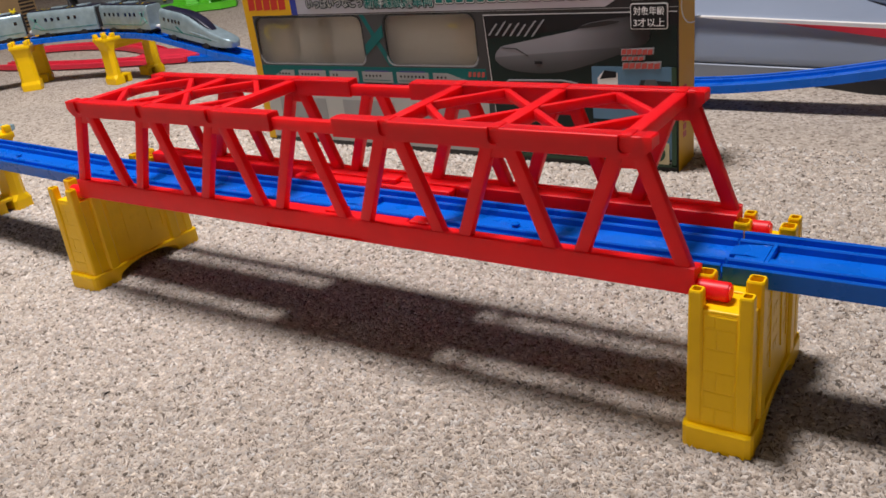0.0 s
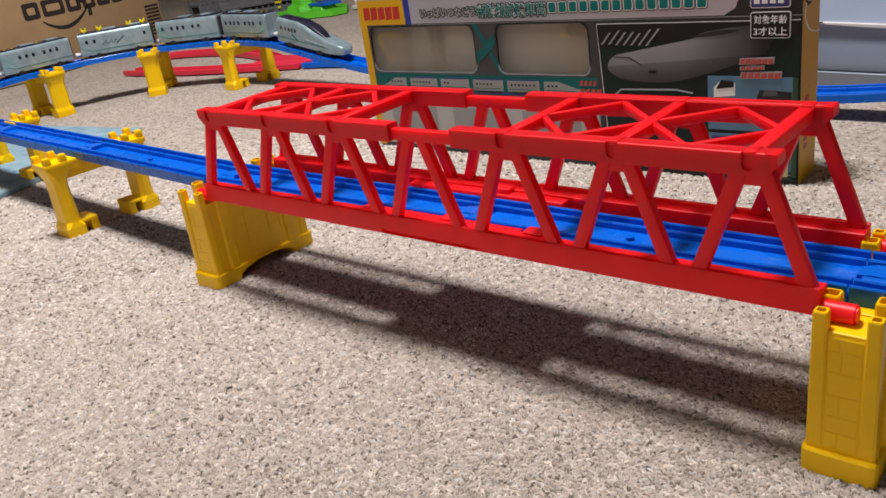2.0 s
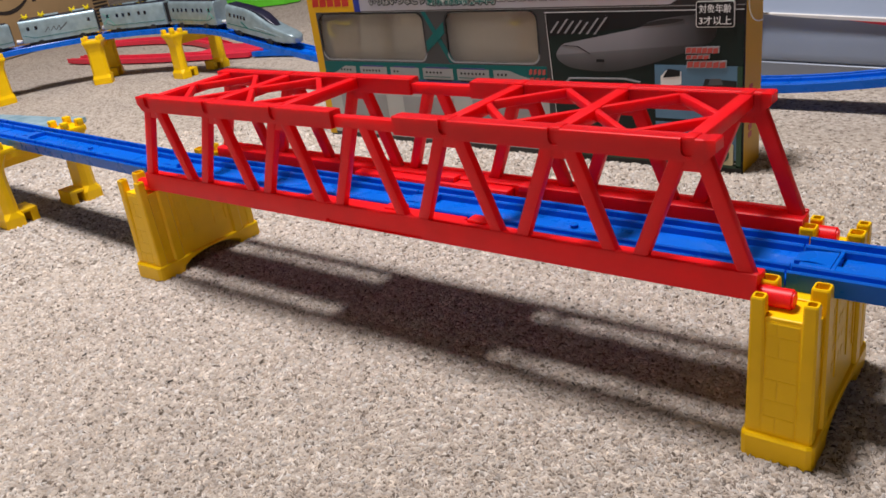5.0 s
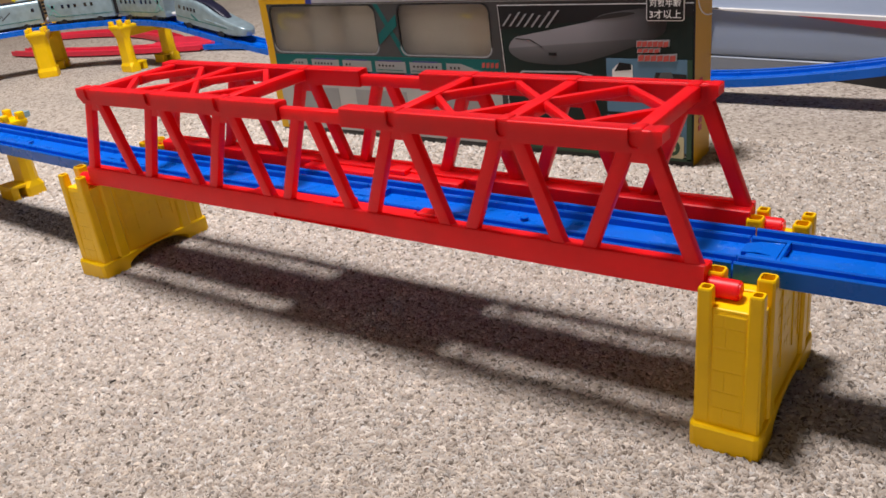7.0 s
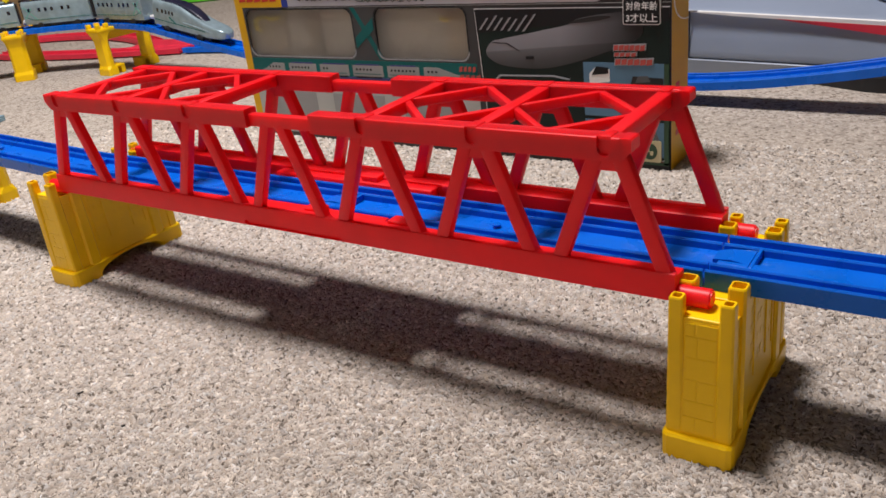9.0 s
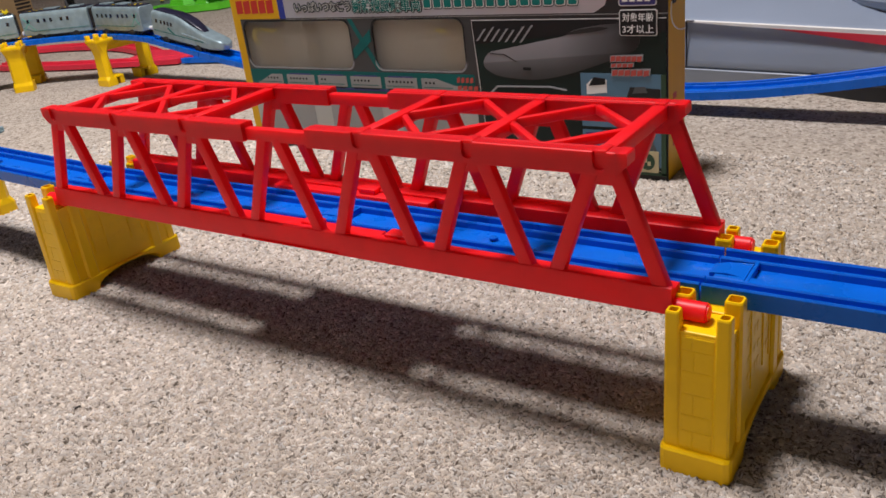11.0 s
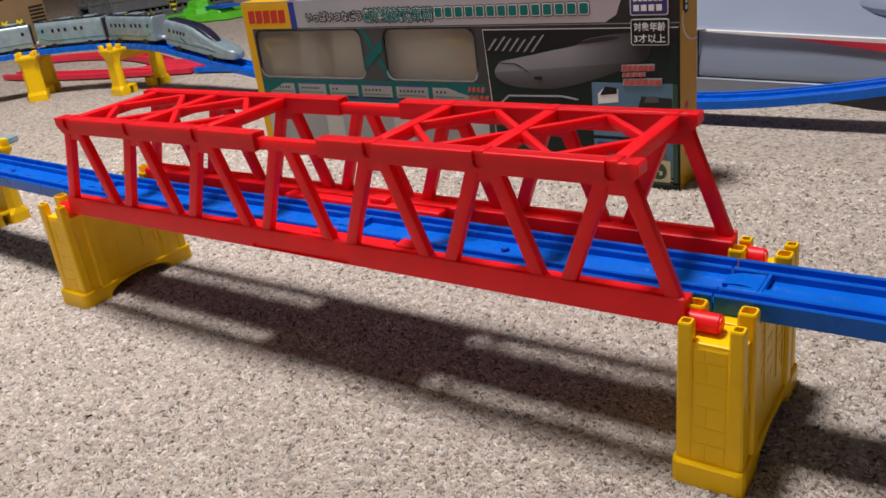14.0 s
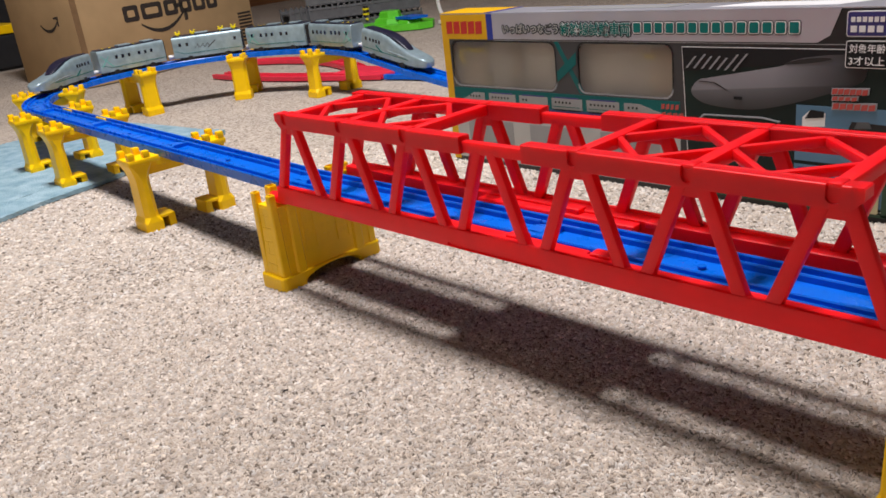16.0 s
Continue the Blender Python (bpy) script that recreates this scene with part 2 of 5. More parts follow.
def print_material(name, low, high, slope, zs, xs, rough=0.42):
    """Printed picture with tone bands: zs places grey tones across a slanting line, xs fades them along the board."""
    mat, nt, bsdf = nodes_of(name)
    co = nt.nodes.new("ShaderNodeTexCoord")
    sep = nt.nodes.new("ShaderNodeSeparateXYZ")
    link(nt, co.outputs["Object"], sep.inputs[0])
    tilt = nt.nodes.new("ShaderNodeMath")
    tilt.operation = "MULTIPLY_ADD"
    tilt.inputs[1].default_value = -slope
    link(nt, sep.outputs[0], tilt.inputs[0])
    link(nt, sep.outputs[2], tilt.inputs[2])
    across = node(nt, "ShaderNodeMapRange")
    across.inputs["From Min"].default_value, across.inputs["From Max"].default_value = low, high
    link(nt, tilt.outputs[0], across.inputs["Value"])
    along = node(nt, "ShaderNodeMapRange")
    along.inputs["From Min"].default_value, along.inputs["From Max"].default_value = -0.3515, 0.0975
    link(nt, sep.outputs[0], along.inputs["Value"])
    mix = nt.nodes.new("ShaderNodeMix")
    mix.data_type, mix.blend_type = "RGBA", "MULTIPLY"
    mix.inputs["Factor"].default_value = 1.0
    link(nt, ramp(nt, across.outputs[0], zs), mix.inputs[6])
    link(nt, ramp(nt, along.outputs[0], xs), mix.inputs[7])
    link(nt, mix.outputs[2], bsdf.inputs["Base Color"])
    bsdf.inputs["Roughness"].default_value = rough
    bsdf.inputs["Specular IOR Level"].default_value = 0.35
    return mat


def grey(v, blue=1.0):
    return (v, v, v * blue)


# charcoal board: tone rises with height and darkens towards the right end
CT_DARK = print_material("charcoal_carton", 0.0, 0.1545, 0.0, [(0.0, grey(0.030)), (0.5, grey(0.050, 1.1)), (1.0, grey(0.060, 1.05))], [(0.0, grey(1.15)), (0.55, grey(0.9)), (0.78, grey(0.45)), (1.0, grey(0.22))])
CT_NOSE = print_material("train_picture", 0.0777, 0.1177, 0.0787,
                         [(0.0, grey(0.035, 1.1)), (0.18, grey(0.065, 1.1)), (0.40, grey(0.130, 1.12)), (0.43, grey(0.215, 1.14)), (0.55, grey(0.24, 1.14)), (0.80, grey(0.29, 1.14)), (1.0, grey(0.17, 1.14))],
                         [(0.62, grey(0.75)), (0.70, grey(1.0)), (0.80, grey(0.9)), (0.87, grey(0.42)), (0.94, grey(0.05))])


def film_material():
    mat, nt, bsdf = nodes_of("clear_film")
    bsdf.inputs["Base Color"].default_value = (0.93, 0.91, 0.87, 1)
    bsdf.inputs["Transmission Weight"].default_value = 0.95
    bsdf.inputs["Roughness"].default_value = 0.32
    bsdf.inputs["IOR"].default_value = 1.3
    return mat


WOOD, CARPET, PILE, TOWEL, FILM = wood_material(), carpet_ground_material(), pile_material(), towel_material(), film_material()


# ---- building helpers ----
def thing(name, label, category, group="", kind="", at=None):
    ob = new(name)
    ob.empty_display_size = 0.01
    if at is not None:
        ob.matrix_basis = at
    return tagged(ob, label, category, group, kind)


def mesh_of(name, bm, material, smooth=False):
    bmesh.ops.recalc_face_normals(bm, faces=bm.faces)
    me = bpy.data.meshes.new(name)
    bm.to_mesh(me)
    bm.free()
    me.materials.append(material)
    if smooth:
        me.shade_smooth()
        me.set_sharp_from_angle(angle=radians(35))
    return me


def part(name, bm, material, parent, label="", smooth=False):
    ob = new(name, mesh_of(name, bm, material, smooth))
    ob.parent = parent
    if label:
        ob["label"] = label
    return ob


def solo(name, bm, material, label, category, kind="", group="", smooth=False):
    return tagged(new(name, mesh_of(name, bm, material, smooth)), label, category, group, kind)


def join(bm, other):
    me = bpy.data.meshes.new("tmp")
    other.to_mesh(me)
    other.free()
    bm.from_mesh(me)
    bpy.data.meshes.remove(me)


def rbox(lo, hi, r=0.0, seg=2, into=None, m=None):
    """A box from corner to corner with rounded edges."""
    bm = bmesh.new()
    bmesh.ops.create_cube(bm, size=1)
    for v in bm.verts:
        v.co = Vector([lo[i] + (v.co[i] + 0.5) * (hi[i] - lo[i]) for i in range(3)])
    if r:
        bmesh.ops.bevel(bm, geom=bm.edges[:], offset=r, segments=seg, affect="EDGES", profile=0.5)
    if m is not None:
        bm.transform(m)
    if into is None:
        return bm
    join(into, bm)
    return into


def beam(p, q, w, h, r=0.0008, into=None, side=(0, 1, 0)):
    """A bar from p to q; w along side, h across both."""
    p, q = Vector(p), Vector(q)
    x = (q - p).normalized()
    y = Vector(side)
    z = x.cross(y).normalized()
    y = z.cross(x)
    m = Matrix((x, y, z)).transposed().to_4x4()
    m.translation = p
    return rbox((0, -w / 2, -h / 2), ((q - p).length, w / 2, h / 2), r, 2, into, m)


def tube(p, q, r0, r1=None, seg=20, into=None, caps=True):
    p, q = Vector(p), Vector(q)
    bm = bmesh.new()
    m = (q - p).to_track_quat("Z", "Y").to_matrix().to_4x4()
    m.translation = (p + q) / 2
    bmesh.ops.create_cone(bm, cap_ends=caps, segments=seg, radius1=r0, radius2=r0 if r1 is None else r1, depth=(q - p).length, matrix=m)
    if into is None:
        return bm
    join(into, bm)
    return into


def loft(sections, closed=True, caps=True, into=None):
    bm = into if into is not None else bmesh.new()
    rings = [[bm.verts.new(p) for p in s] for s in sections]
    n = len(rings[0])
    for a, b in zip(rings, rings[1:]):
        for i in range(n if closed else n - 1):
            j = (i + 1) % n
            bm.faces.new((a[i], a[j], b[j], b[i]))
    if caps and closed:
        bm.faces.new(rings[0])
        bm.faces.new(list(reversed(rings[-1])))
    return bm


def prism(poly, depth, m, into=None):
    """A flat polygon (u, v) pushed out by depth along w, then placed by m."""
    bm = into if into is not None else bmesh.new()
    a = [bm.verts.new(m @ Vector((u, v, 0))) for u, v in poly]
    b = [bm.verts.new(m @ Vector((u, v, depth))) for u, v in poly]
    n = len(poly)
    bm.faces.new(list(reversed(a)))
    bm.faces.new(b)
    for i in range(n):
        bm.faces.new((a[i], a[(i + 1) % n], b[(i + 1) % n], b[i]))
    return bm


def rounded(x0, x1, z0, z1, r, seg=5):
    pts = []
    for cx, cz, a0 in ((x1 - r, z1 - r, 0), (x0 + r, z1 - r, 90), (x0 + r, z0 + r, 180), (x1 - r, z0 + r, 270)):
        for k in range(seg + 1):
            a = radians(a0 + 90 * k / seg)
            pts.append((cx + r * math.cos(a), cz + r * math.sin(a)))
    return pts


# ---- room ----
def slab(name, lo, hi, material, label, category):
    return solo(name, rbox(lo, hi), material, label, category, "structure")


slab("floor", (-3.2, -1.20, -0.06), (2.3, 2.6, -0.0025), CARPET, "short loop-pile beige and grey carpet floor", "carpet")
slab("wall_north", (-3.3, 2.6, -0.06), (2.4, 2.7, 2.42), WOOD, "dark brown wooden wall behind the toys", "wall")
# south and east walls are unseen; their distance and tone set the bounced light
slab("wall_south", (-3.3, -1.30, -0.06), (2.4, -1.20, 2.42), WALL, "unseen pale wall added to bounce light", "wall")
slab("wall_west", (-3.3, -1.20, -0.06), (-3.2, 2.6, 2.42), WOOD, "dark brown wooden wall behind the cartons", "wall")
slab("wall_east", (2.3, -1.20, -0.06), (2.4, 2.6, 2.42), WALL, "unseen pale wall added to bounce light", "wall")
slab("ceiling", (-3.3, -1.30, 2.42), (2.4, 2.7, 2.5), CEIL, "plain white room ceiling", "ceiling")


# ---- truss bridge ----
P3, P2, P1 = 0.1805, 0.1204, 0.0602


def truss_bridge():
    b = thing("truss_bridge", "bright red plastic toy truss bridge on two yellow piers", "toy bridge")
    for s in (-1, 1):
        # the chord with its outer lip; its lower front edge steps back under the middle
        def chord(x, f):
            edge = [(0.0262, 0.0668), (0.0266, 0.0664), (0.0366, 0.0664), (0.0370, 0.0667), (f, 0.0669), (f, 0.0691), (0.0370, 0.0693), (0.0370, 0.0779), (0.0368, 0.0783), (0.0364, 0.0785),
                    (0.0346, 0.0785), (0.0342, 0.0782), (0.0340, 0.0770), (0.0268, 0.0768), (0.0262, 0.0763)]
            return [(x, s * u, v) for u, v in edge]
        bm = loft([chord(-0.2083, 0.0370), chord(-0.0345, 0.0370), chord(-0.0340, 0.0352), chord(0.0350, 0.0352), chord(0.0355, 0.0370), chord(0.2083, 0.0370)])
        part("bottom_chord", bm, RED, b, smooth=True)
        # wide middle plate and its stepped underside
        bm = rbox((-0.062, min(s * 0.0189, s * 0.0268), 0.0690), (0.054, max(s * 0.0189, s * 0.0268), 0.0752), 0.0008)
        part("middle_plate", bm, RED, b, smooth=True)
        for x in (0.010, 0.066):
            part("tab", rbox((x - 0.006, min(s * 0.0210, s * 0.0290), 0.0750), (x + 0.006, max(s * 0.0210, s * 0.0290), 0.0785), 0.0008), RED, b)
        # pins at the ends
        for e in (-1, 1):
            bm = tube((e * 0.2060, s * 0.0330, 0.0682), (e * 0.2222, s * 0.0330, 0.0682), 0.0042, seg=24)
            bmesh.ops.bevel(bm, geom=[k for k in bm.edges if abs(k.verts[0].co.x) > 0.215 and abs(k.verts[1].co.x) > 0.215], offset=0.0008, segments=2, affect="EDGES")
            part("pin", bm, RED, b, smooth=True)
        # top chord: two thick lengths with a pocket at each node, and a thin link between them
        def span(x0, x1, ya, yb, za, zb, r=0.0008, into=None):
            return rbox((x0, min(s * ya, s * yb), za), (x1, max(s * ya, s * yb), zb), r, into=into)
        half = 0.0029
        for x0, x1, nodes in ((-0.1870, -0.0150, (-P3, -P2, -P1)), (0.0283, 0.1870, (P1, P2, P3))):
            part("top_chord", span(x0, x1, 0.0368, 0.0298, 0.1238, 0.1326, 0.0), RED, b)
            part("chord_strip", span(x0, x1, 0.0317, 0.0299, 0.1322, 0.1332, 0.0004), RED, b, smooth=True)
            # outer plates, with a socket at every node that is a U down from the top edge
            cuts = [x0]
            for n in nodes:
                cuts += [n - half, n + half]
            cuts.append(x1)
            for k, (a, c) in enumerate(zip(cuts, cuts[1:])):
                if k % 2 == 0:
                    edge = [(0.0385, 0.1238), (0.0385, 0.1328), (0.0383, 0.1332), (0.0379, 0.1334), (0.0326, 0.1334), (0.0323, 0.1331), (0.0323, 0.1324), (0.0366, 0.1324), (0.0366, 0.1238)]
                    part("chord_plate", loft([[(x, s * u, v) for u, v in edge] for x in (a, c)]), RED, b)
                else:
                    mid = (a + c) / 2
                    rim = [(mid + half * math.cos(radians(q)), 0.1286 + half * math.sin(radians(q))) for q in range(180, 361, 15)]
                    rim = [(a, 0.1286), (a, 0.1238), (c, 0.1238), (c, 0.1286)] + list(reversed(rim))[1:-1]
                    part("node_socket", prism(rim, 0.0018, Matrix(((1, 0, 0, 0), (0, 0, s, s * 0.0367), (0, 1, 0, 0), (0, 0, 0, 1)))), RED, b)
            tip, d = (x0, -1) if x0 < -0.1 else (x1, 1)
            part("chord_end", prism([(tip, 0.1238), (tip + d * 0.0048, 0.1284), (tip + d * 0.0048, 0.1328), (tip + d * 0.0042, 0.1334), (tip, 0.1334)], 0.0086,
                 Matrix(((1, 0, 0, 0), (0, 0, s, s * 0.0299), (0, 1, 0, 0), (0, 0, 0, 1)))), RED, b)
        part("chord_link", span(-0.030, 0.042, 0.0362, 0.0312, 0.1240, 0.1305), RED, b, smooth=True)
        for x in (-P3, -P2, -P1, P1, P2, P3):
            part("node_tab", span(x - 0.0027, x + 0.0027, 0.0376, 0.0294, 0.1318, 0.1338, 0.0006), RED, b, smooth=True)
        # web bars
        y = s * 0.0338
        for k in range(7):
            n = -0.1805 + k * 0.0602
            for d in (-1, 1):
                if abs(n + d * 0.03) < 0.2083:
                    part("foot_fillet", prism([(n + d * 0.0190, 0.0765), (n + d * 0.0218, 0.0825), (n + d * 0.0282, 0.0765)], 0.004, Matrix(((1, 0, 0, 0), (0, 0, 1, y - 0.002), (0, 1, 0, 0), (0, 0, 0, 1)))), RED, b)
                part("web_bar", beam((n + d * 0.0045, y, 0.1262), (n + d * 0.0241, y, 0.0745), 0.0052, 0.0068 if abs(n) > 0.001 else 0.0064, 0.0012, side=(0, 1, 0)), RED, b, smooth=True)
            if abs(n) > 0.001:
                g = prism([(max(n - 0.0115, -0.1866), 0.1245), (n - 0.0055, 0.1190), (n + 0.0055, 0.1190), (min(n + 0.0115, 0.1866), 0.1245)], 0.004, Matrix(((1, 0, 0, 0), (0, 0, 1, y - 0.002), (0, 1, 0, 0), (0, 0, 0, 1))))
                part("gusset", g, RED, b)
    # bars across the top
    for x in (-P3, -P2, -P1, P1, P2, P3):
        part("top_crossbar", rbox((x - 0.0034, -0.0310, 0.1262), (x + 0.0034, 0.0310, 0.1328), 0.0009), RED, b, smooth=True)
    for c in (-0.1505, -0.0903, 0.0903, 0.1505):
        a = 0.0301
        for p, q in (((c - a, 0), (c, 0.030)), ((c, 0.030), (c + a, 0)), ((c + a, 0), (c, -0.030)), ((c, -0.030), (c - a, 0))):
            part("diagonal_bar", beam((*p, 0.1298), (*q, 0.1298), 0.0046, 0.0034, 0.0007, side=(0, 0, 1)), RED, b, smooth=True)
    return b


truss_bridge()


# ---- bridge piers ----
def socket_post(x, y, half, z0, z1, hole):
    """A square post with a hole in its top."""
    bm = bmesh.new()
    rings = []
    for h, z in ((half * 1.28, z0), (half, z1 - 0.0008), (half * 0.9, z1), (hole, z1), (hole, z1 - 0.006)):
        c = h * 0.28
        rings.append([(x + u, y + v, z) for u, v in ((-h + c, -h), (h - c, -h), (h, -h + c), (h, h - c), (h - c, h), (-h + c, h), (-h, h - c), (-h, -h + c))])
    return loft(rings, into=bm)


def bridge_pier(at, label):
    p = thing("bridge_pier", label, "toy bridge pier", "bridge piers", at=at)

    def ring(hx, hy, z):
        c = 0.0022
        return [(-hx + c, -hy, z), (hx - c, -hy, z), (hx, -hy + c, z), (hx, hy - c, z), (hx - c, hy, z), (-hx + c, hy, z), (-hx, hy - c, z), (-hx, -hy + c, z)]

    # body with an arch cut through its foot: side walls left and right of the arch and a lintel over it
    def flare(z):
        k = max(0.0, 1 - z / 0.062)
        return 0.0118 + 0.0014 * k ** 1.4, 0.0430 + 0.0026 * k ** 1.4

    zs = (0.0088, 0.02, 0.035, 0.05, 0.0625)
    part("body", loft([ring(*flare(z), z) for z in zs]), YELLOW, p)
    # plinth with a low arch cut through it
    def outline(x, hy, top):
        poly = [(hy, -0.0022), (hy, top - 0.0010), (hy - 0.0010, top), (-hy + 0.0010, top), (-hy, top - 0.0010), (-hy, -0.0022), (-0.0270, -0.0022)]
        poly += [(-0.0270 * math.cos(radians(q)), 0.0076 * math.sin(radians(q))) for q in range(0, 181, 12)] + [(0.0270, -0.0022)]
        return [(x, u, v) for u, v in poly]
    secs = [outline(x, hy, top) for x, hy, top in ((-0.0150, 0.0445, 0.0084), (-0.0142, 0.0465, 0.0092), (-0.0122, 0.0478, 0.0093), (0.0122, 0.0478, 0.0093), (0.0142, 0.0465, 0.0092), (0.0150, 0.0445, 0.0084))]
    part("plinth", loft(secs), YELLOW, p)
    # rounded corner columns that run up into the posts
    for sx in (-1, 1):
        for sy in (-1, 1):
            part("post", socket_post(sx * 0.0100, sy * 0.0416, 0.0028, 0.0085, 0.0726, 0.0017), YELLOW, p)
            part("post", socket_post(sx * 0.0100, sy * 0.0279, 0.0036, 0.0085, 0.0738, 0.0026), YELLOW, p)
    # saddle between the posts
    for sy in (-1, 1):
        part("saddle", rbox((-0.0075, min(sy * 0.0250, sy * 0.0428), 0.060), (0.0075, max(sy * 0.0250, sy * 0.0428), 0.0641), 0.0006), YELLOW, p)
    part("seat_plate", rbox((-0.0095, -0.0245, 0.060), (0.0095, 0.0245, 0.0644), 0.0006), YELLOW, p)
    # brick courses on the two ends
    brick = bmesh.new()
    # a block whose faces draw in a little, so that the joints are soft grooves
    loft([[(u * f, v, w * f) for u, w in ((-0.5, -0.5), (0.5, -0.5), (0.5, 0.5), (-0.5, 0.5))] for v, f in ((-0.5, 0.86), (-0.2, 1.0), (0.2, 1.0), (0.5, 0.86))], into=brick)
    brick_mesh = mesh_of("brick", brick, YELLOW)
    rows = (0.0105, 0.0185, 0.0262, 0.0360, 0.0465, 0.0560, 0.0620)
    for sy in (-1, 1):
        for k, (z0, z1) in enumerate(zip(rows, rows[1:])):
            hx, hy = flare((z0 + z1) / 2)
            w = 0.0132
            cuts = (-w / 2, 0.0 + (0.0012 if k % 2 else -0.0012), w / 2) if k % 2 == 0 else (-w / 2, -0.0022, w / 2)
            if k in (1, 3):
                cuts = (-w / 2, w / 2)
            for x0, x1 in zip(cuts, cuts[1:]):
                ob = new("brick", brick_mesh)
                ob.parent = p
                tilt = (flare(z0)[1] - flare(z1)[1]) / (z1 - z0)
                ob.matrix_basis = pose((x0 + x1) / 2, sy * hy, (z0 + z1) / 2, sy * math.degrees(math.atan(tilt)), 0, 0) @ Matrix.Diagonal((x1 - x0 - 0.0001, 0.0006, z1 - z0 - 0.0001, 1))
    # ribs and window stones on the broad sides
    for sx in (-1, 1):
        for y in (-0.0205, -0.0100, 0.0100, 0.0205):
            part("rib", beam((sx * flare(0.022)[0], y, 0.022), (sx * flare(0.0615)[0], y, 0.0615), 0.0016, 0.0012, 0.0003, side=(0, 1, 0)), YELLOW, p)
        for y in (-0.0345, -0.0152, 0.0, 0.0152, 0.0345):
            for k in range(4):
                z0 = 0.026 + k * 0.0088
                for d in (-1, 1):
                    ob = new("brick", brick_mesh)
                    ob.parent = p
                    ob.matrix_basis = pose(sx * (flare(z0 + 0.003)[0] - 0.0001), y + d * (0.0022 + 0.0006 * (k % 2)), z0 + 0.003) @ Matrix.Diagonal((0.0006, 0.0034, 0.0034 if k % 2 else 0.0046, 1))
    return p


bridge_pier(pose(0.2209, 0, 0), "yellow plastic castle-style pier under the bridge end, on carpet")
bridge_pier(pose(-0.2222, 0, 0), "yellow plastic castle-style pier in the bridge's shadow, on carpet")


# ---- track ----
RAD, CX, CY = 0.2339, -0.8725, 0.2714
FRONT_N, BACK_N = Vector((0.0580, 0.99832)), Vector((0.0313, 0.99951))
BEND_X = -0.235
HALF_PROFILE = [(0.0187, -0.0086), (0.0187, -0.0008), (0.0181, 0.0), (0.0177, 0.0), (0.0171, -0.0008), (0.0169, -0.0048), (0.0116, -0.0048), (0.0113, -0.0013), (0.0108, -0.0006), (0.0097, -0.0006), (0.0092, -0.0013), (0.0090, -0.0042)]
PROFILE = [(-u, v) for u, v in HALF_PROFILE] + list(reversed(HALF_PROFILE))


def curve_at(x, pairs):
    """Smooth interpolation through (x, value) pairs."""
    if x <= pairs[0][0]:
        return pairs[0][1]
    for (a, u), (b, v) in zip(pairs, pairs[1:]):
        if x <= b:
            k = (x - a) / (b - a)
            return u + (v - u) * k
    return pairs[-1][1]


def smooth_at(x, pairs, h=0.03):
    return sum(curve_at(x + d * h, pairs) for d in (-1, -0.5, 0, 0.5, 1)) / 5


HEIGHT_BACK = [(-0.85, 0.0735), (-0.78, 0.0720), (-0.70, 0.0575), (-0.60, 0.0400), (-0.50, 0.0270), (-0.40, 0.0190), (-0.20, 0.0165), (0.04, 0.0205), (0.09, 0.0235), (0.145, 0.0300), (0.20, 0.0385), (0.30, 0.0580), (0.42, 0.0735), (0.7, 0.0735)]


CENTRE = Vector((CX, CY))
ARC_0 = math.atan2(-FRONT_N.y, -FRONT_N.x)
ARC_1 = math.atan2(BACK_N.y, BACK_N.x) - 2 * math.pi
ARC = (ARC_0 - ARC_1) * RAD
CURVE_START = CENTRE - RAD * FRONT_N
BACK_START = CENTRE + RAD * BACK_N
LEAD = (CURVE_START - Vector((BEND_X, 0))).length


def track_point(s):
    """The track's middle, s metres past the start of the far curve, and its height."""
    if s < -LEAD:
        return Vector((BEND_X - s - LEAD, 0, 0.0732))
    if s < 0:
        p = CURVE_START + Vector((FRONT_N.y, -FRONT_N.x)) * -s
        return Vector((p.x, p.y, 0.0733))
    if s < ARC:
        a = ARC_0 - s / RAD
        return Vector((CX + RAD * math.cos(a), CY + RAD * math.sin(a), 0.0735))
    p = BACK_START + Vector((BACK_N.y, -BACK_N.x)) * (s - ARC)
    return Vector((p.x, p.y, smooth_at(p.x, HEIGHT_BACK)))


def sweep(points, profile, into=None):
    secs = []
    for i, p in enumerate(points):
        t = points[min(i + 1, len(points) - 1)] - points[max(i - 1, 0)]
        side = Vector((-t.y, t.x, 0)).normalized()
        up = side.cross(t.normalized()) * -1
        if up.z < 0:
            up = -up
        secs.append([p + side * u + up * v for u, v in profile])
    return loft(secs, into=into)


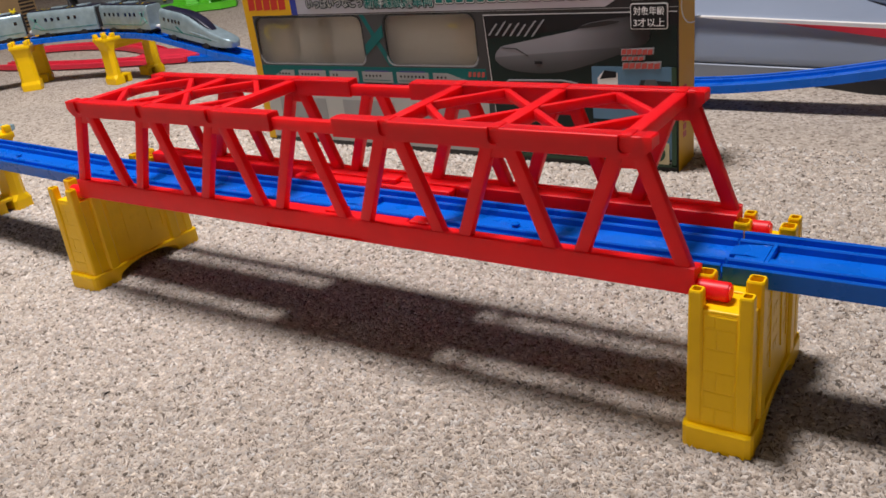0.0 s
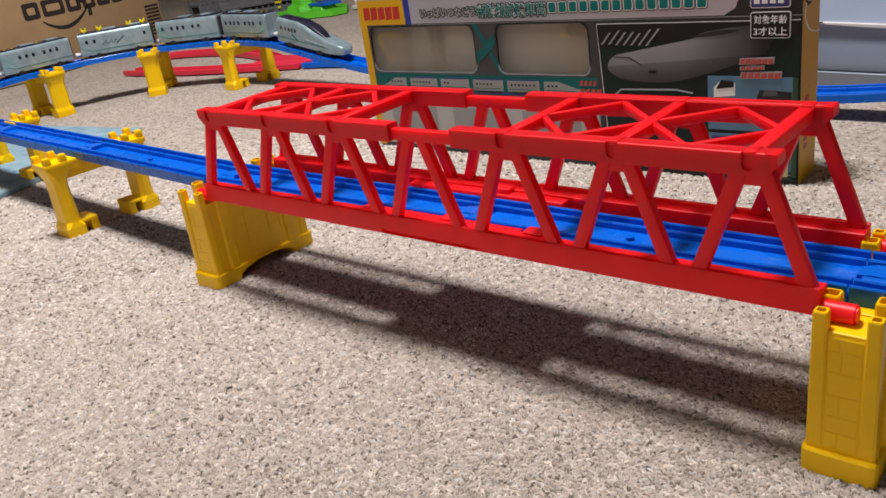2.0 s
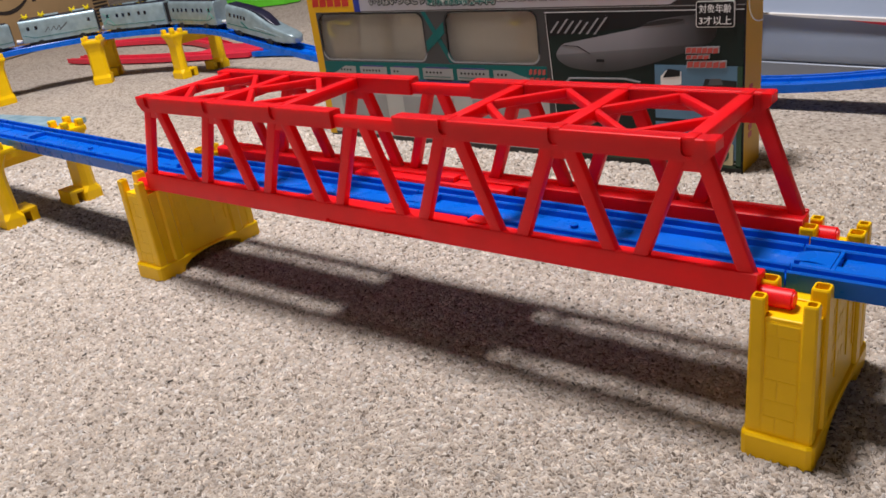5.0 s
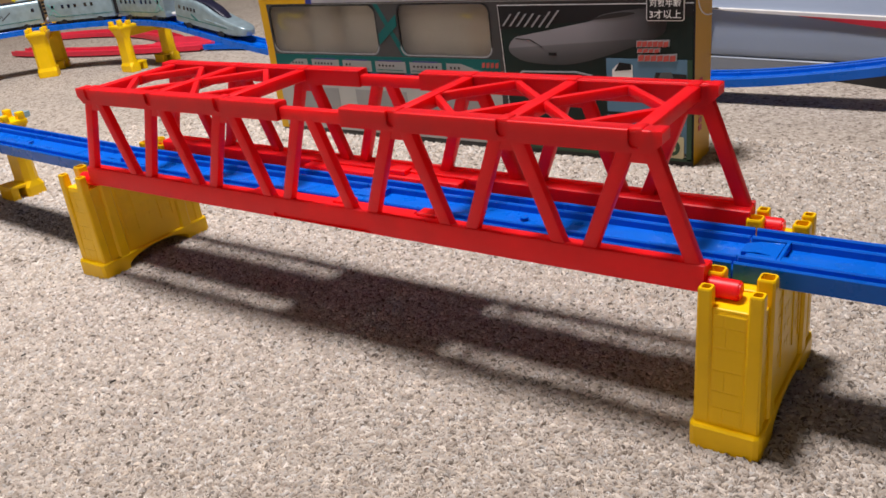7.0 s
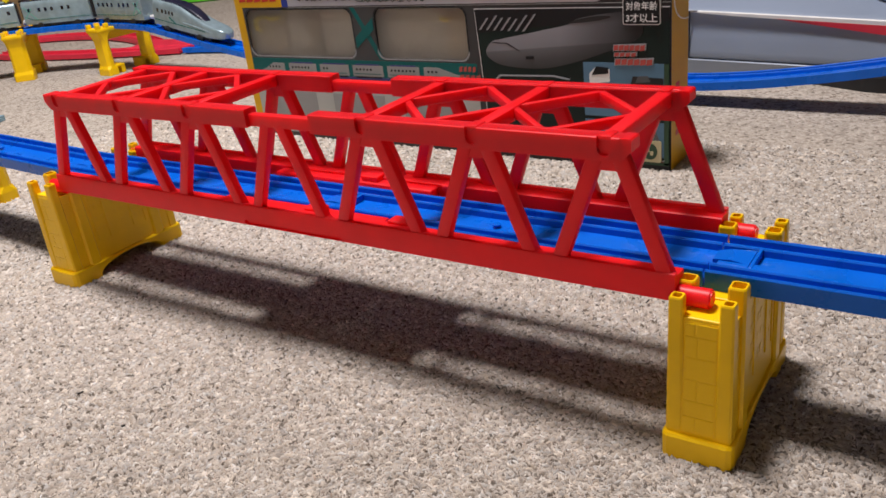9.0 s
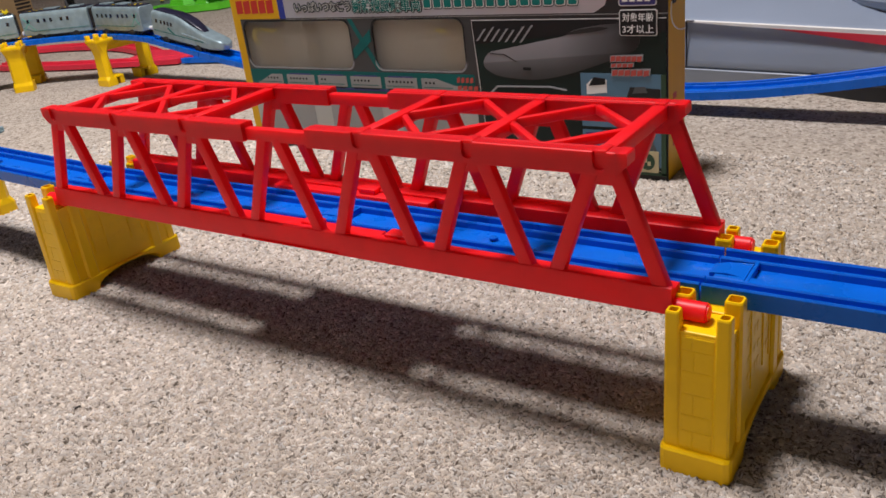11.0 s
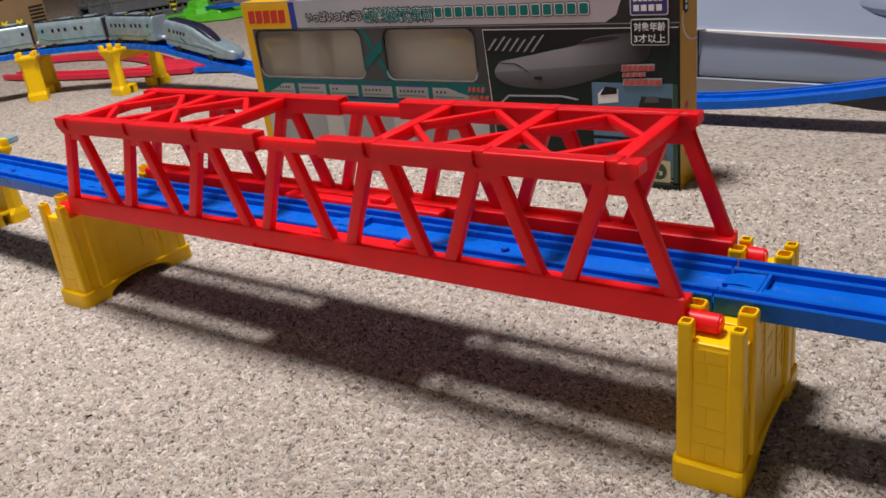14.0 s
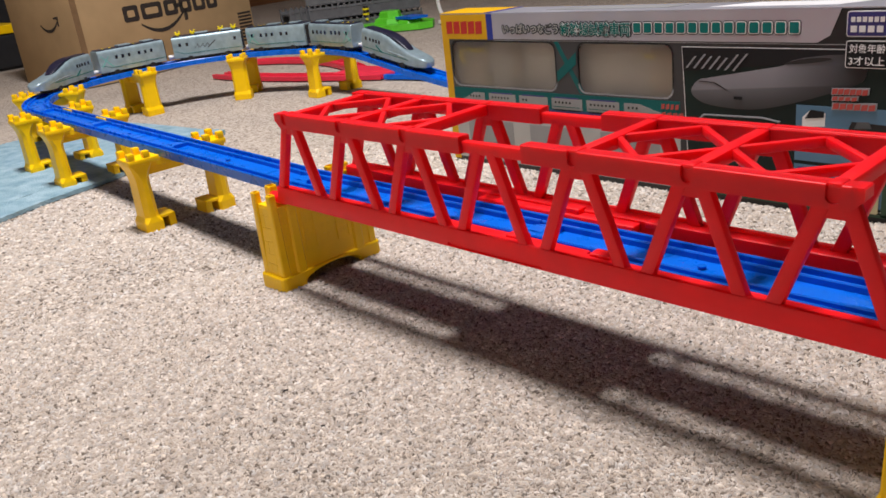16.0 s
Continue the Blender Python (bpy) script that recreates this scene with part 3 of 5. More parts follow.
def track_piece(s0, s1, material=BLUE, label="blue plastic toy train track", joint=True, fn=track_point, count=None):
    t = thing("track_piece", label, "toy track", "toy train track")
    n = count or (3 if s1 <= 0 else 26)
    gap = 0.0004
    pts = [fn(s0 + gap + (s1 - s0 - 2 * gap) * k / (n - 1)) for k in range(n)]
    part("rail", sweep(pts, PROFILE), material, t)
    d = (pts[-1] - pts[-2]).normalized()
    yaw = math.degrees(math.atan2(d.y, d.x))
    pitch = -math.degrees(math.asin(d.z))

    def place(e):
        return Matrix.Translation(e) @ pose(0, 0, 0, 0, 0, yaw) @ pose(0, 0, 0, 0, pitch, 0)

    if joint:
        m = place(pts[-1])
        # tongue of the next piece hooked into this one, the bar that stops it, and the block beside it
        bm = prism([(-0.0142, -0.0086), (-0.0040, -0.0070), (0.0008, -0.0042), (0.0008, 0.0048), (-0.0062, 0.0036), (-0.0142, 0.0056)], 0.0030, m @ Matrix.Translation((0, 0, -0.0044)))
        part("tongue", bm, material, t)
        bm = rbox((-0.0164, -0.0096, -0.0044), (-0.0148, 0.0096, -0.0006), 0.0003, m=m)
        part("stop_bar", bm, material, t)
        bm = prism([(-0.0165, 0.0094), (-0.0165, 0.0058), (-0.0190, 0.0058), (-0.0222, 0.0094)], 0.0036, m @ Matrix.Translation((0, 0, -0.0044)))
        part("hook", bm, material, t)
        bm = rbox((-0.0146, 0.0060, -0.0044), (-0.0020, 0.0094, -0.0008), 0.0004, m=m)
        part("keeper", bm, material, t)
        mid = pts[len(pts) // 2]
        dm = (pts[len(pts) // 2 + 1] - pts[len(pts) // 2 - 1]).normalized() if len(pts) > 2 else d
        mm = Matrix.Translation(mid) @ pose(0, 0, 0, 0, 0, math.degrees(math.atan2(dm.y, dm.x)))
        bm = tube(mm @ Vector((0, 0, -0.0032)), mm @ Vector((0, 0, -0.0024)), 0.0022, seg=16)
        part("stud", bm, material, t)
    return t


for a, b in ((-LEAD - 0.663, -LEAD - 0.449), (-LEAD - 0.449, -LEAD - 0.2325), (-LEAD - 0.2325, -LEAD), (-LEAD, -0.416), (-0.416, -0.196), (-0.196, 0.0)):
    track_piece(a, b)
QUARTER = ARC / 4
for k in range(4):
    track_piece(k * QUARTER, (k + 1) * QUARTER)
START = ARC
for a, b in ((0.0, 0.21), (0.21, 0.42), (0.42, 0.63), (0.63, 0.845), (0.845, 1.275)):
    track_piece(START + a, START + b, count=40)


# ---- small track piers ----
def track_pier(at, label):
    p = thing("track_pier", label, "toy track pier", "track piers", at=at)
    for s in (-1, 1):
        def octo(hx, hy, c, z, y=s * 0.0385):
            return [(-hx + c, y - hy, z), (hx - c, y - hy, z), (hx, y - hy + c, z), (hx, y + hy - c, z), (hx - c, y + hy, z), (-hx + c, y + hy, z), (-hx, y + hy - c, z), (-hx, y - hy + c, z)]
        prof = [(0.0150, 0.0090, 0.0020, -0.0022), (0.0150, 0.0090, 0.0020, 0.0068), (0.0142, 0.0070, 0.0044, 0.0122), (0.0138, 0.0063, 0.0044, 0.0450), (0.0138, 0.0068, 0.0040, 0.0510),
                (0.0140, 0.0085, 0.0032, 0.0575), (0.0148, 0.0108, 0.0018, 0.0632), (0.0148, 0.0108, 0.0018, 0.0645)]
        part("column", loft([octo(*q) for q in prof]), YELLOW, p)
        edge_in, edge_out = s * 0.0196, s * 0.0500
        part("capital", rbox((-0.0155, min(edge_in, edge_out), 0.0640), (0.0155, max(edge_in, edge_out), 0.0692), 0.0008), YELLOW, p, smooth=True)
        for u in (-0.0118, 0.0118):
            for v in (-0.0073, 0.0073):
                part("stud", rbox((u - 0.0033, s * 0.0385 + v - 0.0033, 0.0688), (u + 0.0033, s * 0.0385 + v + 0.0033, 0.0758), 0.0009), YELLOW, p, smooth=True)
        # foot with a clip slot, turned towards the other column
        y0, y1, y2 = s * 0.0310, s * 0.0160, s * 0.0232
        bm = rbox((-0.0122, min(y0, y1), 0.0082), (0.0122, max(y0, y1), 0.0112), 0.0006)
        rbox((-0.0116, min(y2, y1), -0.0022), (0.0116, max(y2, y1), 0.0084), 0.0004, into=bm)
        part("foot", bm, YELLOW, p)
    bm = rbox((-0.0052, -0.030, 0.0570), (0.0052, 0.030, 0.0644), 0.0006)
    rbox((-0.0012, -0.030, 0.0500), (0.0012, 0.030, 0.0572), 0.0003, into=bm)
    part("crossbeam", bm, YELLOW, p)
    return p


first_pier = track_pier(pose(-0.4640, 0.0095, 0, 0, 0, -3), "yellow plastic toy track pier standing on the carpet")
for x, y, turn, lift in ((-0.7130, 0.0235, -3, 0.003), (-0.8380, 0.0310, -3, 0.003)):
    tagged(copy_thing(first_pier, pose(x, y, lift, 0, 0, turn)), "yellow plastic toy track pier standing on a light blue towel")
for ang, lift in ((228, 0.003), (180, 0), (134, 0), (88, 0)):
    c, s = math.cos(radians(ang)), math.sin(radians(ang))
    copy_thing(first_pier, pose(CX + RAD * c, CY + RAD * s, lift, 0, 0, ang - 90))


def ramp_block(x):
    p = track_point(START + (x - BACK_START.x) / BACK_N.y)
    top = p.z - 0.0084
    t = thing("ramp_block", "low yellow plastic block propping up the sloping track", "toy track pier", "ramp blocks", at=pose(p.x, p.y, 0))
    part("block", rbox((-0.010, -0.024, 0), (0.010, 0.024, top), 0.0012), YELLOW, t)
    for s in (-1, 1):
        part("ear", rbox((-0.006, s * 0.0218 - 0.0022, top - 0.002), (0.006, s * 0.0218 + 0.0022, top + 0.007), 0.0008), YELLOW, t)


for x in (-0.43, -0.22, -0.01, 0.36):
    ramp_block(x)


# ---- train ----
def ring_section(x, half, z0, z1, top, n=4):
    """A rounded cross-section: straight sides, shoulders that narrow to top."""
    pts = [(x, -half * 0.94, z0), (x, -half, z0 + (z1 - z0) * 0.25), (x, -half, z0 + (z1 - z0) * 0.62)]
    for k in range(n + 1):
        a = radians(90 * k / n)
        pts.append((x, -top - (half - top) * math.cos(a), z0 + (z1 - z0) * (0.78 + 0.22 * math.sin(a))))
    pts += [(x, -y, z) for x, y, z in reversed(pts)]
    return pts


def side_plate(u0, u1, z0, z1, half, side, proud=0.0003):
    return rbox((u0, side * half - proud, z0), (u1, side * half + proud, z1), 0.0)


def running_gear(t, x0, x1):
    part("chassis", rbox((x0, -0.0105, 0.0008), (x1, 0.0105, 0.0075), 0.001), BLACK, t)
    for x in (x0 + 0.018, x1 - 0.018):
        for s in (-1, 1):
            part("wheel", tube((x, s * 0.0125, 0.0020), (x, s * 0.0152, 0.0020), 0.0060, seg=18), BLACK, t, smooth=True)
        part("bogie", rbox((x - 0.013, -0.0122, 0.0), (x + 0.013, 0.0122, 0.0062), 0.001), BLACK, t)


def slash(t, pts, half, side, width, material, name):
    """A painted line on a car's side through (u, z) points."""
    bm = bmesh.new()
    for (a, b), (c, d) in zip(pts, pts[1:]):
        beam((a, side * half, b), (c, side * half, d), 0.0006, width, 0.0, into=bm, side=(0, 1, 0))
    part(name, bm, material, t)


def middle_car(windows, logo, label):
    t = thing("train_car", label, "toy train", "train cars")
    h = 0.0142
    body = loft([ring_section(x, hh, 0.0058, z1, 0.0105) for x, hh, z1 in ((-0.0585, h - 0.0008, 0.0405), (-0.0578, h, 0.0412), (0.0578, h, 0.0412), (0.0585, h - 0.0008, 0.0405))])
    part("body", body, SILVER, t, smooth=True)
    part("roof", rbox((-0.0560, -0.0108, 0.0405), (0.0560, 0.0108, 0.0428), 0.0008), NAVY, t, "dark navy roof")
    for x0, x1 in ((-0.045, -0.026), (-0.004, 0.018)):
        part("roof_unit", rbox((x0, -0.0075, 0.0425), (x1, 0.0075, 0.0452), 0.001), SILVER, t)
    for s in (-1, 1):
        for u in windows:
            part("window", rbox((u - 0.0022, s * h - 0.0004, 0.0250), (u + 0.0022, s * h + 0.0004, 0.0306), 0.0003), DARKGLASS, t)
        slash(t, [(-0.056, 0.0125), (0.040, 0.0125), (0.056, 0.0185)], h, s, 0.0007, TEAL, "stripe")
        if not logo:
            slash(t, [(0.036, 0.0135), (0.054, 0.0330)], h, s, 0.0013, TEAL_PALE, "cross_mark")
            slash(t, [(0.041, 0.0310), (0.055, 0.0150)], h + 0.0001, s, 0.0013, TEAL_PALE, "cross_mark")
        if logo:
            for u in (0.022, 0.013, 0.005):
                slash(t, [(u, 0.0195), (u - 0.006, 0.0262), (u - 0.0075, 0.0200)], h, s, 0.0010, CT_MID, "marking")
            slash(t, [(0.000, 0.0185), (-0.014, 0.0290)], h, s, 0.0018, CT_MID, "marking")
    running_gear(t, -0.050, 0.050)
    part("coupler", tube((0.0580, 0, 0.0085), (0.0690, 0, 0.0085), 0.0026, 0.0040, seg=14), WHITEP, t, "white hook coupler", smooth=True)
    part("gangway", rbox((-0.0615, -0.0105, 0.0085), (-0.0580, 0.0105, 0.0385), 0.001), BLACK, t)
    if logo:
        for x in (-0.048, -0.026, 0.022, 0.047):
            bm = bmesh.new()
            for a in (35, 145):
                c, s = math.cos(radians(a)), math.sin(radians(a))
                beam((x - 0.0055 * c, -0.0055 * s, 0.0455), (x + 0.0055 * c, 0.0055 * s, 0.0455), 0.0022, 0.0022, 0.0006, into=bm, side=(0, 0, 1))
            for d in (-1, 1):
                beam((x, 0, 0.0440), (x + d * 0.0042, 0, 0.0500), 0.0024, 0.0020, 0.0005, into=bm)
            tube((x, 0, 0.0425), (x, 0, 0.0470), 0.0030, seg=10, into=bm)
            part("pantograph", bm, YELLOW_CLIP, t, "bright yellow pantograph clip")
    else:
        for x in (-0.012, 0.030, 0.042):
            for s in (-1, 1):
                part("roof_mark", rbox((x + s * 0.0014 - 0.0014, s * 0.0042 - 0.0014, 0.0426), (x + s * 0.0014 + 0.0014, s * 0.0042 + 0.0014, 0.0431)), YELLOW_CLIP, t, "yellow square roof mark")
    return t


def nose_car(label):
    """The end car; its long low nose points along +x."""
    t = thing("train_nose_car", label, "toy train", "train cars")
    secs = [(-0.0690, 0.0134, 0.0402, 0.0105), (-0.0682, 0.0142, 0.0412, 0.0105), (-0.0250, 0.0142, 0.0412, 0.0105), (-0.0080, 0.0142, 0.0385, 0.0102), (0.0080, 0.0142, 0.0330, 0.0100),
            (0.0250, 0.0142, 0.0272, 0.0108), (0.0420, 0.0142, 0.0236, 0.0118), (0.0560, 0.0138, 0.0218, 0.0112), (0.0670, 0.0122, 0.0204, 0.0094), (0.0730, 0.0092, 0.0186, 0.0064), (0.0755, 0.0048, 0.0160, 0.0026)]
    part("body", loft([ring_section(x, h, 0.0058 if x < 0.05 else 0.0058 + (x - 0.05) * 0.12, z, tp) for x, h, z, tp in secs]), SILVER, t, smooth=True)
    # canopy and dark roof
    can = [(-0.0660, 0.0085, 0.0405, 0.0428), (-0.0250, 0.0090, 0.0400, 0.0432), (-0.0080, 0.0092, 0.0365, 0.0420), (0.0080, 0.0090, 0.0310, 0.0382), (0.0220, 0.0078, 0.0255, 0.0318), (0.0340, 0.0048, 0.0215, 0.0250), (0.0380, 0.0010, 0.0205, 0.0222)]
    part("canopy", loft([ring_section(x, h, z0, z1, h * 0.45) for x, h, z0, z1 in can]), NAVY, t, "dark glossy cab canopy", smooth=True)
    for s in (-1, 1):
        for u in (-0.058, -0.048, -0.040, -0.033, -0.026):
            part("window", rbox((u - 0.0020, s * 0.0142 - 0.0004, 0.0252), (u + 0.0020, s * 0.0142 + 0.0004, 0.0304), 0.0003), DARKGLASS, t)
        slash(t, [(-0.066, 0.0140), (0.040, 0.0140)], 0.0141, s, 0.0010, TEAL, "stripe")
        slash(t, [(-0.020, 0.0140), (-0.034, 0.0215)], 0.0142, s, 0.0022, TEAL, "stripe")
        part("ridge", loft([[(x, s * h, z - 0.0006), (x, s * (h + 0.0011), z), (x, s * h, z + 0.0006)] for x, h, z in ((-0.004, 0.0140, 0.0190), (0.020, 0.0141, 0.0180), (0.050, 0.0134, 0.0150), (0.066, 0.0108, 0.0132))]), SILVER, t)
    part("nose_patch", prism([(0.0440, -0.0075), (0.0640, -0.0062), (0.0700, 0.0), (0.0640, 0.0062), (0.0440, 0.0075)], 0.0010, pose(0, 0, 0.0266, 0, 6.5, 0)), TEAL_PALE, t, "pale teal nose top")
    running_gear(t, -0.058, 0.046)
    part("coupler", tube((-0.0690, 0, 0.0085), (-0.0760, 0, 0.0085), 0.0026, 0.0036, seg=14), WHITEP, t, "white hook coupler", smooth=True)
    return t


def on_track(t, s, flip):
    a, b = track_point(s - 0.035), track_point(s + 0.035)
    d = (b - a).normalized() * (1 if flip else -1)
    mid = (a + b) / 2
    mid.z -= 0.0010
    x = d
    y = Vector((0, 0, 1)).cross(x).normalized()
    z = x.cross(y)
    m = Matrix((x, y, z)).transposed().to_4x4()
    m.translation = mid
    t.matrix_basis = m @ Matrix.Diagonal((1.01, 1, 1, 1))
    return t


EIGHT = [-0.046, -0.034, -0.023, -0.012, 0.006, 0.017, 0.028, 0.046]
on_track(nose_car("silver-blue toy bullet train end car with dark cab"), 0.203, False)
on_track(middle_car(EIGHT[1:7], False, "silver-blue toy train car with a row of small windows"), 0.349, False)
on_track(middle_car([-0.047, 0.034, 0.046], True, "silver-blue toy train car with yellow pantographs on its roof"), 0.487, False)
on_track(middle_car(EIGHT[2:], False, "silver-blue toy train car with a row of small windows"), 0.620, False)
on_track(middle_car(EIGHT, False, "silver-blue toy train car with a row of small windows"), 0.757, True)
on_track(nose_car("silver-blue toy bullet train end car with a long low nose"), 0.907, True)


# ---- product carton ----
BX0, BX1, BF, BB, BH = -0.3515, 0.0975, 0.2800, 0.3190, 0.1545
FACE = Matrix(((1, 0, 0, 0), (0, 0, -1, BF), (0, 1, 0, 0), (0, 0, 0, 1)))


def lettering(words, size, x, z, lift, material, parent, width=None, name="lettering", base=FACE, fat=0.008, halo=0.0):
    data = bpy.data.curves.new("words", "FONT")
    data.body, data.size, data.extrude, data.offset = words, size, 0.00012, size * fat
    ob = bpy.data.objects.new("words", data)
    scene.collection.objects.link(ob)
    bpy.context.view_layer.update()
    me = bpy.data.meshes.new_from_object(ob.evaluated_get(bpy.context.evaluated_depsgraph_get()))
    bpy.data.objects.remove(ob)
    xs = [v.co.x for v in me.vertices] or [0, 1]
    k = width / (max(xs) - min(xs)) if width else 1
    me.transform(base @ Matrix.Translation((x - min(xs) * k, z, lift)) @ Matrix.Diagonal((k, 1, 1, 1)))
    if halo:
        # the same words set round in a ring, as a broad outline
        ring = bmesh.new()
        for k in range(8):
            a = radians(45 * k)
            copy = me.copy()
            copy.transform(base @ Matrix.Translation((halo * math.cos(a), halo * math.sin(a), 0.00001 * k)) @ base.inverted())
            ring.from_mesh(copy)
            bpy.data.meshes.remove(copy)
        ring.to_mesh(me)
        ring.free()
    me.materials.clear()
    me.materials.append(material)
    out = new(name, me)
    out.parent = parent
    return out


def smoothed(pts, n=5):
    """A closed outline rounded through its points."""
    out, m = [], len(pts)
    for i in range(m):
        p0, p1, p2, p3 = (Vector(pts[(i + d) % m]) for d in (-1, 0, 1, 2))
        for k in range(n):
            t = k / n
            out.append(tuple(0.5 * (2 * p1 + (p2 - p0) * t + (2 * p0 - 5 * p1 + 4 * p2 - p3) * t * t + (3 * p1 - p0 - 3 * p2 + p3) * t ** 3)))
    return out


def product_carton():
    b = thing("product_carton", "yellow, silver and dark green toy train carton with clear windows", "box")
    w = 0.0012
    part("back_panel", rbox((BX0, BB - w, -0.0022), (BX1, BB, BH)), CT_YELLOW, b)
    part("side_panel", rbox((BX0, BF + w, -0.0022), (BX0 + w, BB - w, BH)), CT_YELLOW, b)
    part("side_panel", rbox((BX1 - w, BF + w, -0.0022), (BX1, BB - w, BH)), CT_YELLOW, b)
    part("bottom_panel", rbox((BX0 + w, BF + w, 0), (BX1 - w, BB - w, w)), CT_YELLOW, b)
    top = part("top_panel", rbox((BX0, BF, BH - w), (BX1, BB, BH), 0.0003), CT_SILVER, b, "silver top panel")
    UP = Matrix(((1, 0, 0, 0), (0, 1, 0, 0), (0, 0, 1, BH), (0, 0, 0, 1)))

    def on_top(poly, mat):
        part("print", prism(poly, 0.0003, UP), mat, top)
    on_top([(BX0, BF), (-0.2900, BF), (-0.2780, BB), (BX0, BB)], CT_YELLOW)
    on_top([(-0.2890, BF), (-0.2820, BF), (-0.2700, BB), (-0.2770, BB)], CT_BLUE)
    on_top([(-0.05, BF + 0.01), (0.05, BF + 0.01), (0.07, BB - 0.006), (-0.02, BB - 0.006)], CT_WHITE)
    on_top([(-0.22, BF + 0.012), (-0.09, BF + 0.012), (-0.08, BB - 0.01), (-0.20, BB - 0.01)], CT_GREY)
    # front board with two rounded windows cut through
    bm = bmesh.new()
    loops = [[(BX0, -0.0022), (BX1, -0.0022), (BX1, BH - w), (BX0, BH - w)], rounded(-0.3390, -0.2030, 0.0815, 0.1262, 0.0085), rounded(-0.1760, -0.0790, 0.0815, 0.1262, 0.0085)]
    edges = []
    for lp in loops:
        vs = [bm.verts.new(FACE @ Vector((u, v, -w))) for u, v in lp]
        edges += [bm.edges.new((vs[i], vs[(i + 1) % len(vs)])) for i in range(len(vs))]
    filled = bmesh.ops.triangle_fill(bm, edges=edges, use_beauty=True)
    faces = [g for g in filled["geom"] if isinstance(g, bmesh.types.BMFace)]
    ext = bmesh.ops.extrude_face_region(bm, geom=faces)
    bmesh.ops.translate(bm, verts=[v for v in ext["geom"] if isinstance(v, bmesh.types.BMVert)], vec=(0, -w, 0))
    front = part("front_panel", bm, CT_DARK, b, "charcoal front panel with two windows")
    for lp in loops[1:]:
        dark, pale = bmesh.new(), bmesh.new()
        cx = sum(u for u, _ in lp) / len(lp)
        cz = sum(v for _, v in lp) / len(lp)
        grow = [(u + (0.0012 if u > cx else -0.0012), v + (0.0012 if v > cz else -0.0012)) for u, v in lp]
        for i in range(len(lp)):
            j = (i + 1) % len(lp)
            rim = dark if lp[i][1] + lp[j][1] > 2 * cz - 0.02 else pale
            rim.faces.new([rim.verts.new(FACE @ Vector((*p, 0.0003))) for p in (lp[i], lp[j], grow[j], grow[i])])
        part("window_rim", dark, CT_BLACK, front)
        part("window_rim", pale, CT_PALE, front, "pale lower edge of the window")
    for x0, x1 in ((-0.3410, -0.2010), (-0.1780, -0.0770)):
        film = part("window_film", rbox((x0, BF + w + 0.0002, 0.0795), (x1, BF + w + 0.0005, 0.1285)), FILM, b, "clear plastic window film")
        film.visible_shadow = False
    part("tray", rbox((BX0 + 0.002, BF + 0.014, 0.002), (BX1 - 0.002, BF + 0.016, BH - 0.002)), TRAY, b, "grey-brown card tray inside")
    for x0, x1 in ((-0.336, -0.298), (-0.268, -0.254), (-0.107, -0.083)):
        part("tray_insert", rbox((x0, BF + 0.0110, 0.070), (x1, BF + 0.0138, 0.121), 0.0012), TRAY_WARM, b)
    for pts in (((-0.326, 0.118), (-0.332, 0.116), (-0.334, 0.110), (-0.331, 0.105), (-0.327, 0.104)), ((-0.322, 0.119), (-0.316, 0.1165), (-0.308, 0.116), (-0.301, 0.1175)), ((-0.110, 0.116), (-0.105, 0.1145), (-0.101, 0.1155))):
        bm = bmesh.new()
        for (u, v), (u2, v2) in zip(pts, pts[1:]):
            tube((u, BF + 0.007, v), (u2, BF + 0.007, v2), 0.0019, seg=8, into=bm)
        part("twist_tie", bm, YELLOW_CLIP, b, "yellow twist tie", smooth=True)

    def ink(poly, mat, layer=1, name="print"):
        return part(name, prism(poly, 0.00025 * layer, FACE), mat, front)

    def box4(x0, x1, z0, z1):
        return [(x0, z0), (x1, z0), (x1, z1), (x0, z1)]

    # top band
    ink(box4(BX0, -0.2870, 0.1287, BH - w), CT_YELLOW)
    ink(box4(-0.2870, -0.2790, 0.1287, BH - w), CT_BLUE)
    ink([(-0.2790, 0.1292), (0.0400, 0.1292), (0.0490, 0.1345), (0.0560, BH - w), (-0.2790, BH - w)], CT_SILVER)
    ink(box4(-0.2790, 0.0975, 0.1278, 0.1283), CT_GREY)
    # left yellow edge
    ink([(BX0, 0), (-0.3420, 0), (-0.3420, 0.1287), (BX0, 0.1287)], CT_YELLOW)
    # maker's mark drawn as plain slanted blocks
    for k in range(5):
        u = -0.3440 + k * 0.0104
        ink([(u, 0.1338), (u + 0.0088, 0.1344), (u + 0.0094, 0.1468), (u + 0.0006, 0.1462)], CT_RED, 2, "mark")
    # title line
    lettering("いっぱいつなごう", 0.0092, -0.2650, 0.1355, 0.0005, CT_HALO, front, 0.0680, halo=0.0013)
    lettering("いっぱいつなごう", 0.0092, -0.2650, 0.1355, 0.0009, CT_LOW, front, 0.0680, fat=0.016)
    lettering("新幹線試験車両", 0.0120, -0.1940, 0.1345, 0.0005, CT_HALO, front, 0.0750, halo=0.0017)
    lettering("新幹線試験車両", 0.0120, -0.1940, 0.1345, 0.0008, CT_WHITE, front, 0.0750, halo=0.0004)
    lettering("新幹線試験車両", 0.0120, -0.1940, 0.1345, 0.0012, TEAL, front, 0.0750, fat=0.016)
    for k in range(14):
        u = -0.1165 + k * 0.0104
        ink(rounded(u - 0.0007, u + 0.0093, 0.1344, 0.1456, 0.0020, 2), CT_HALO, 2, "mark")
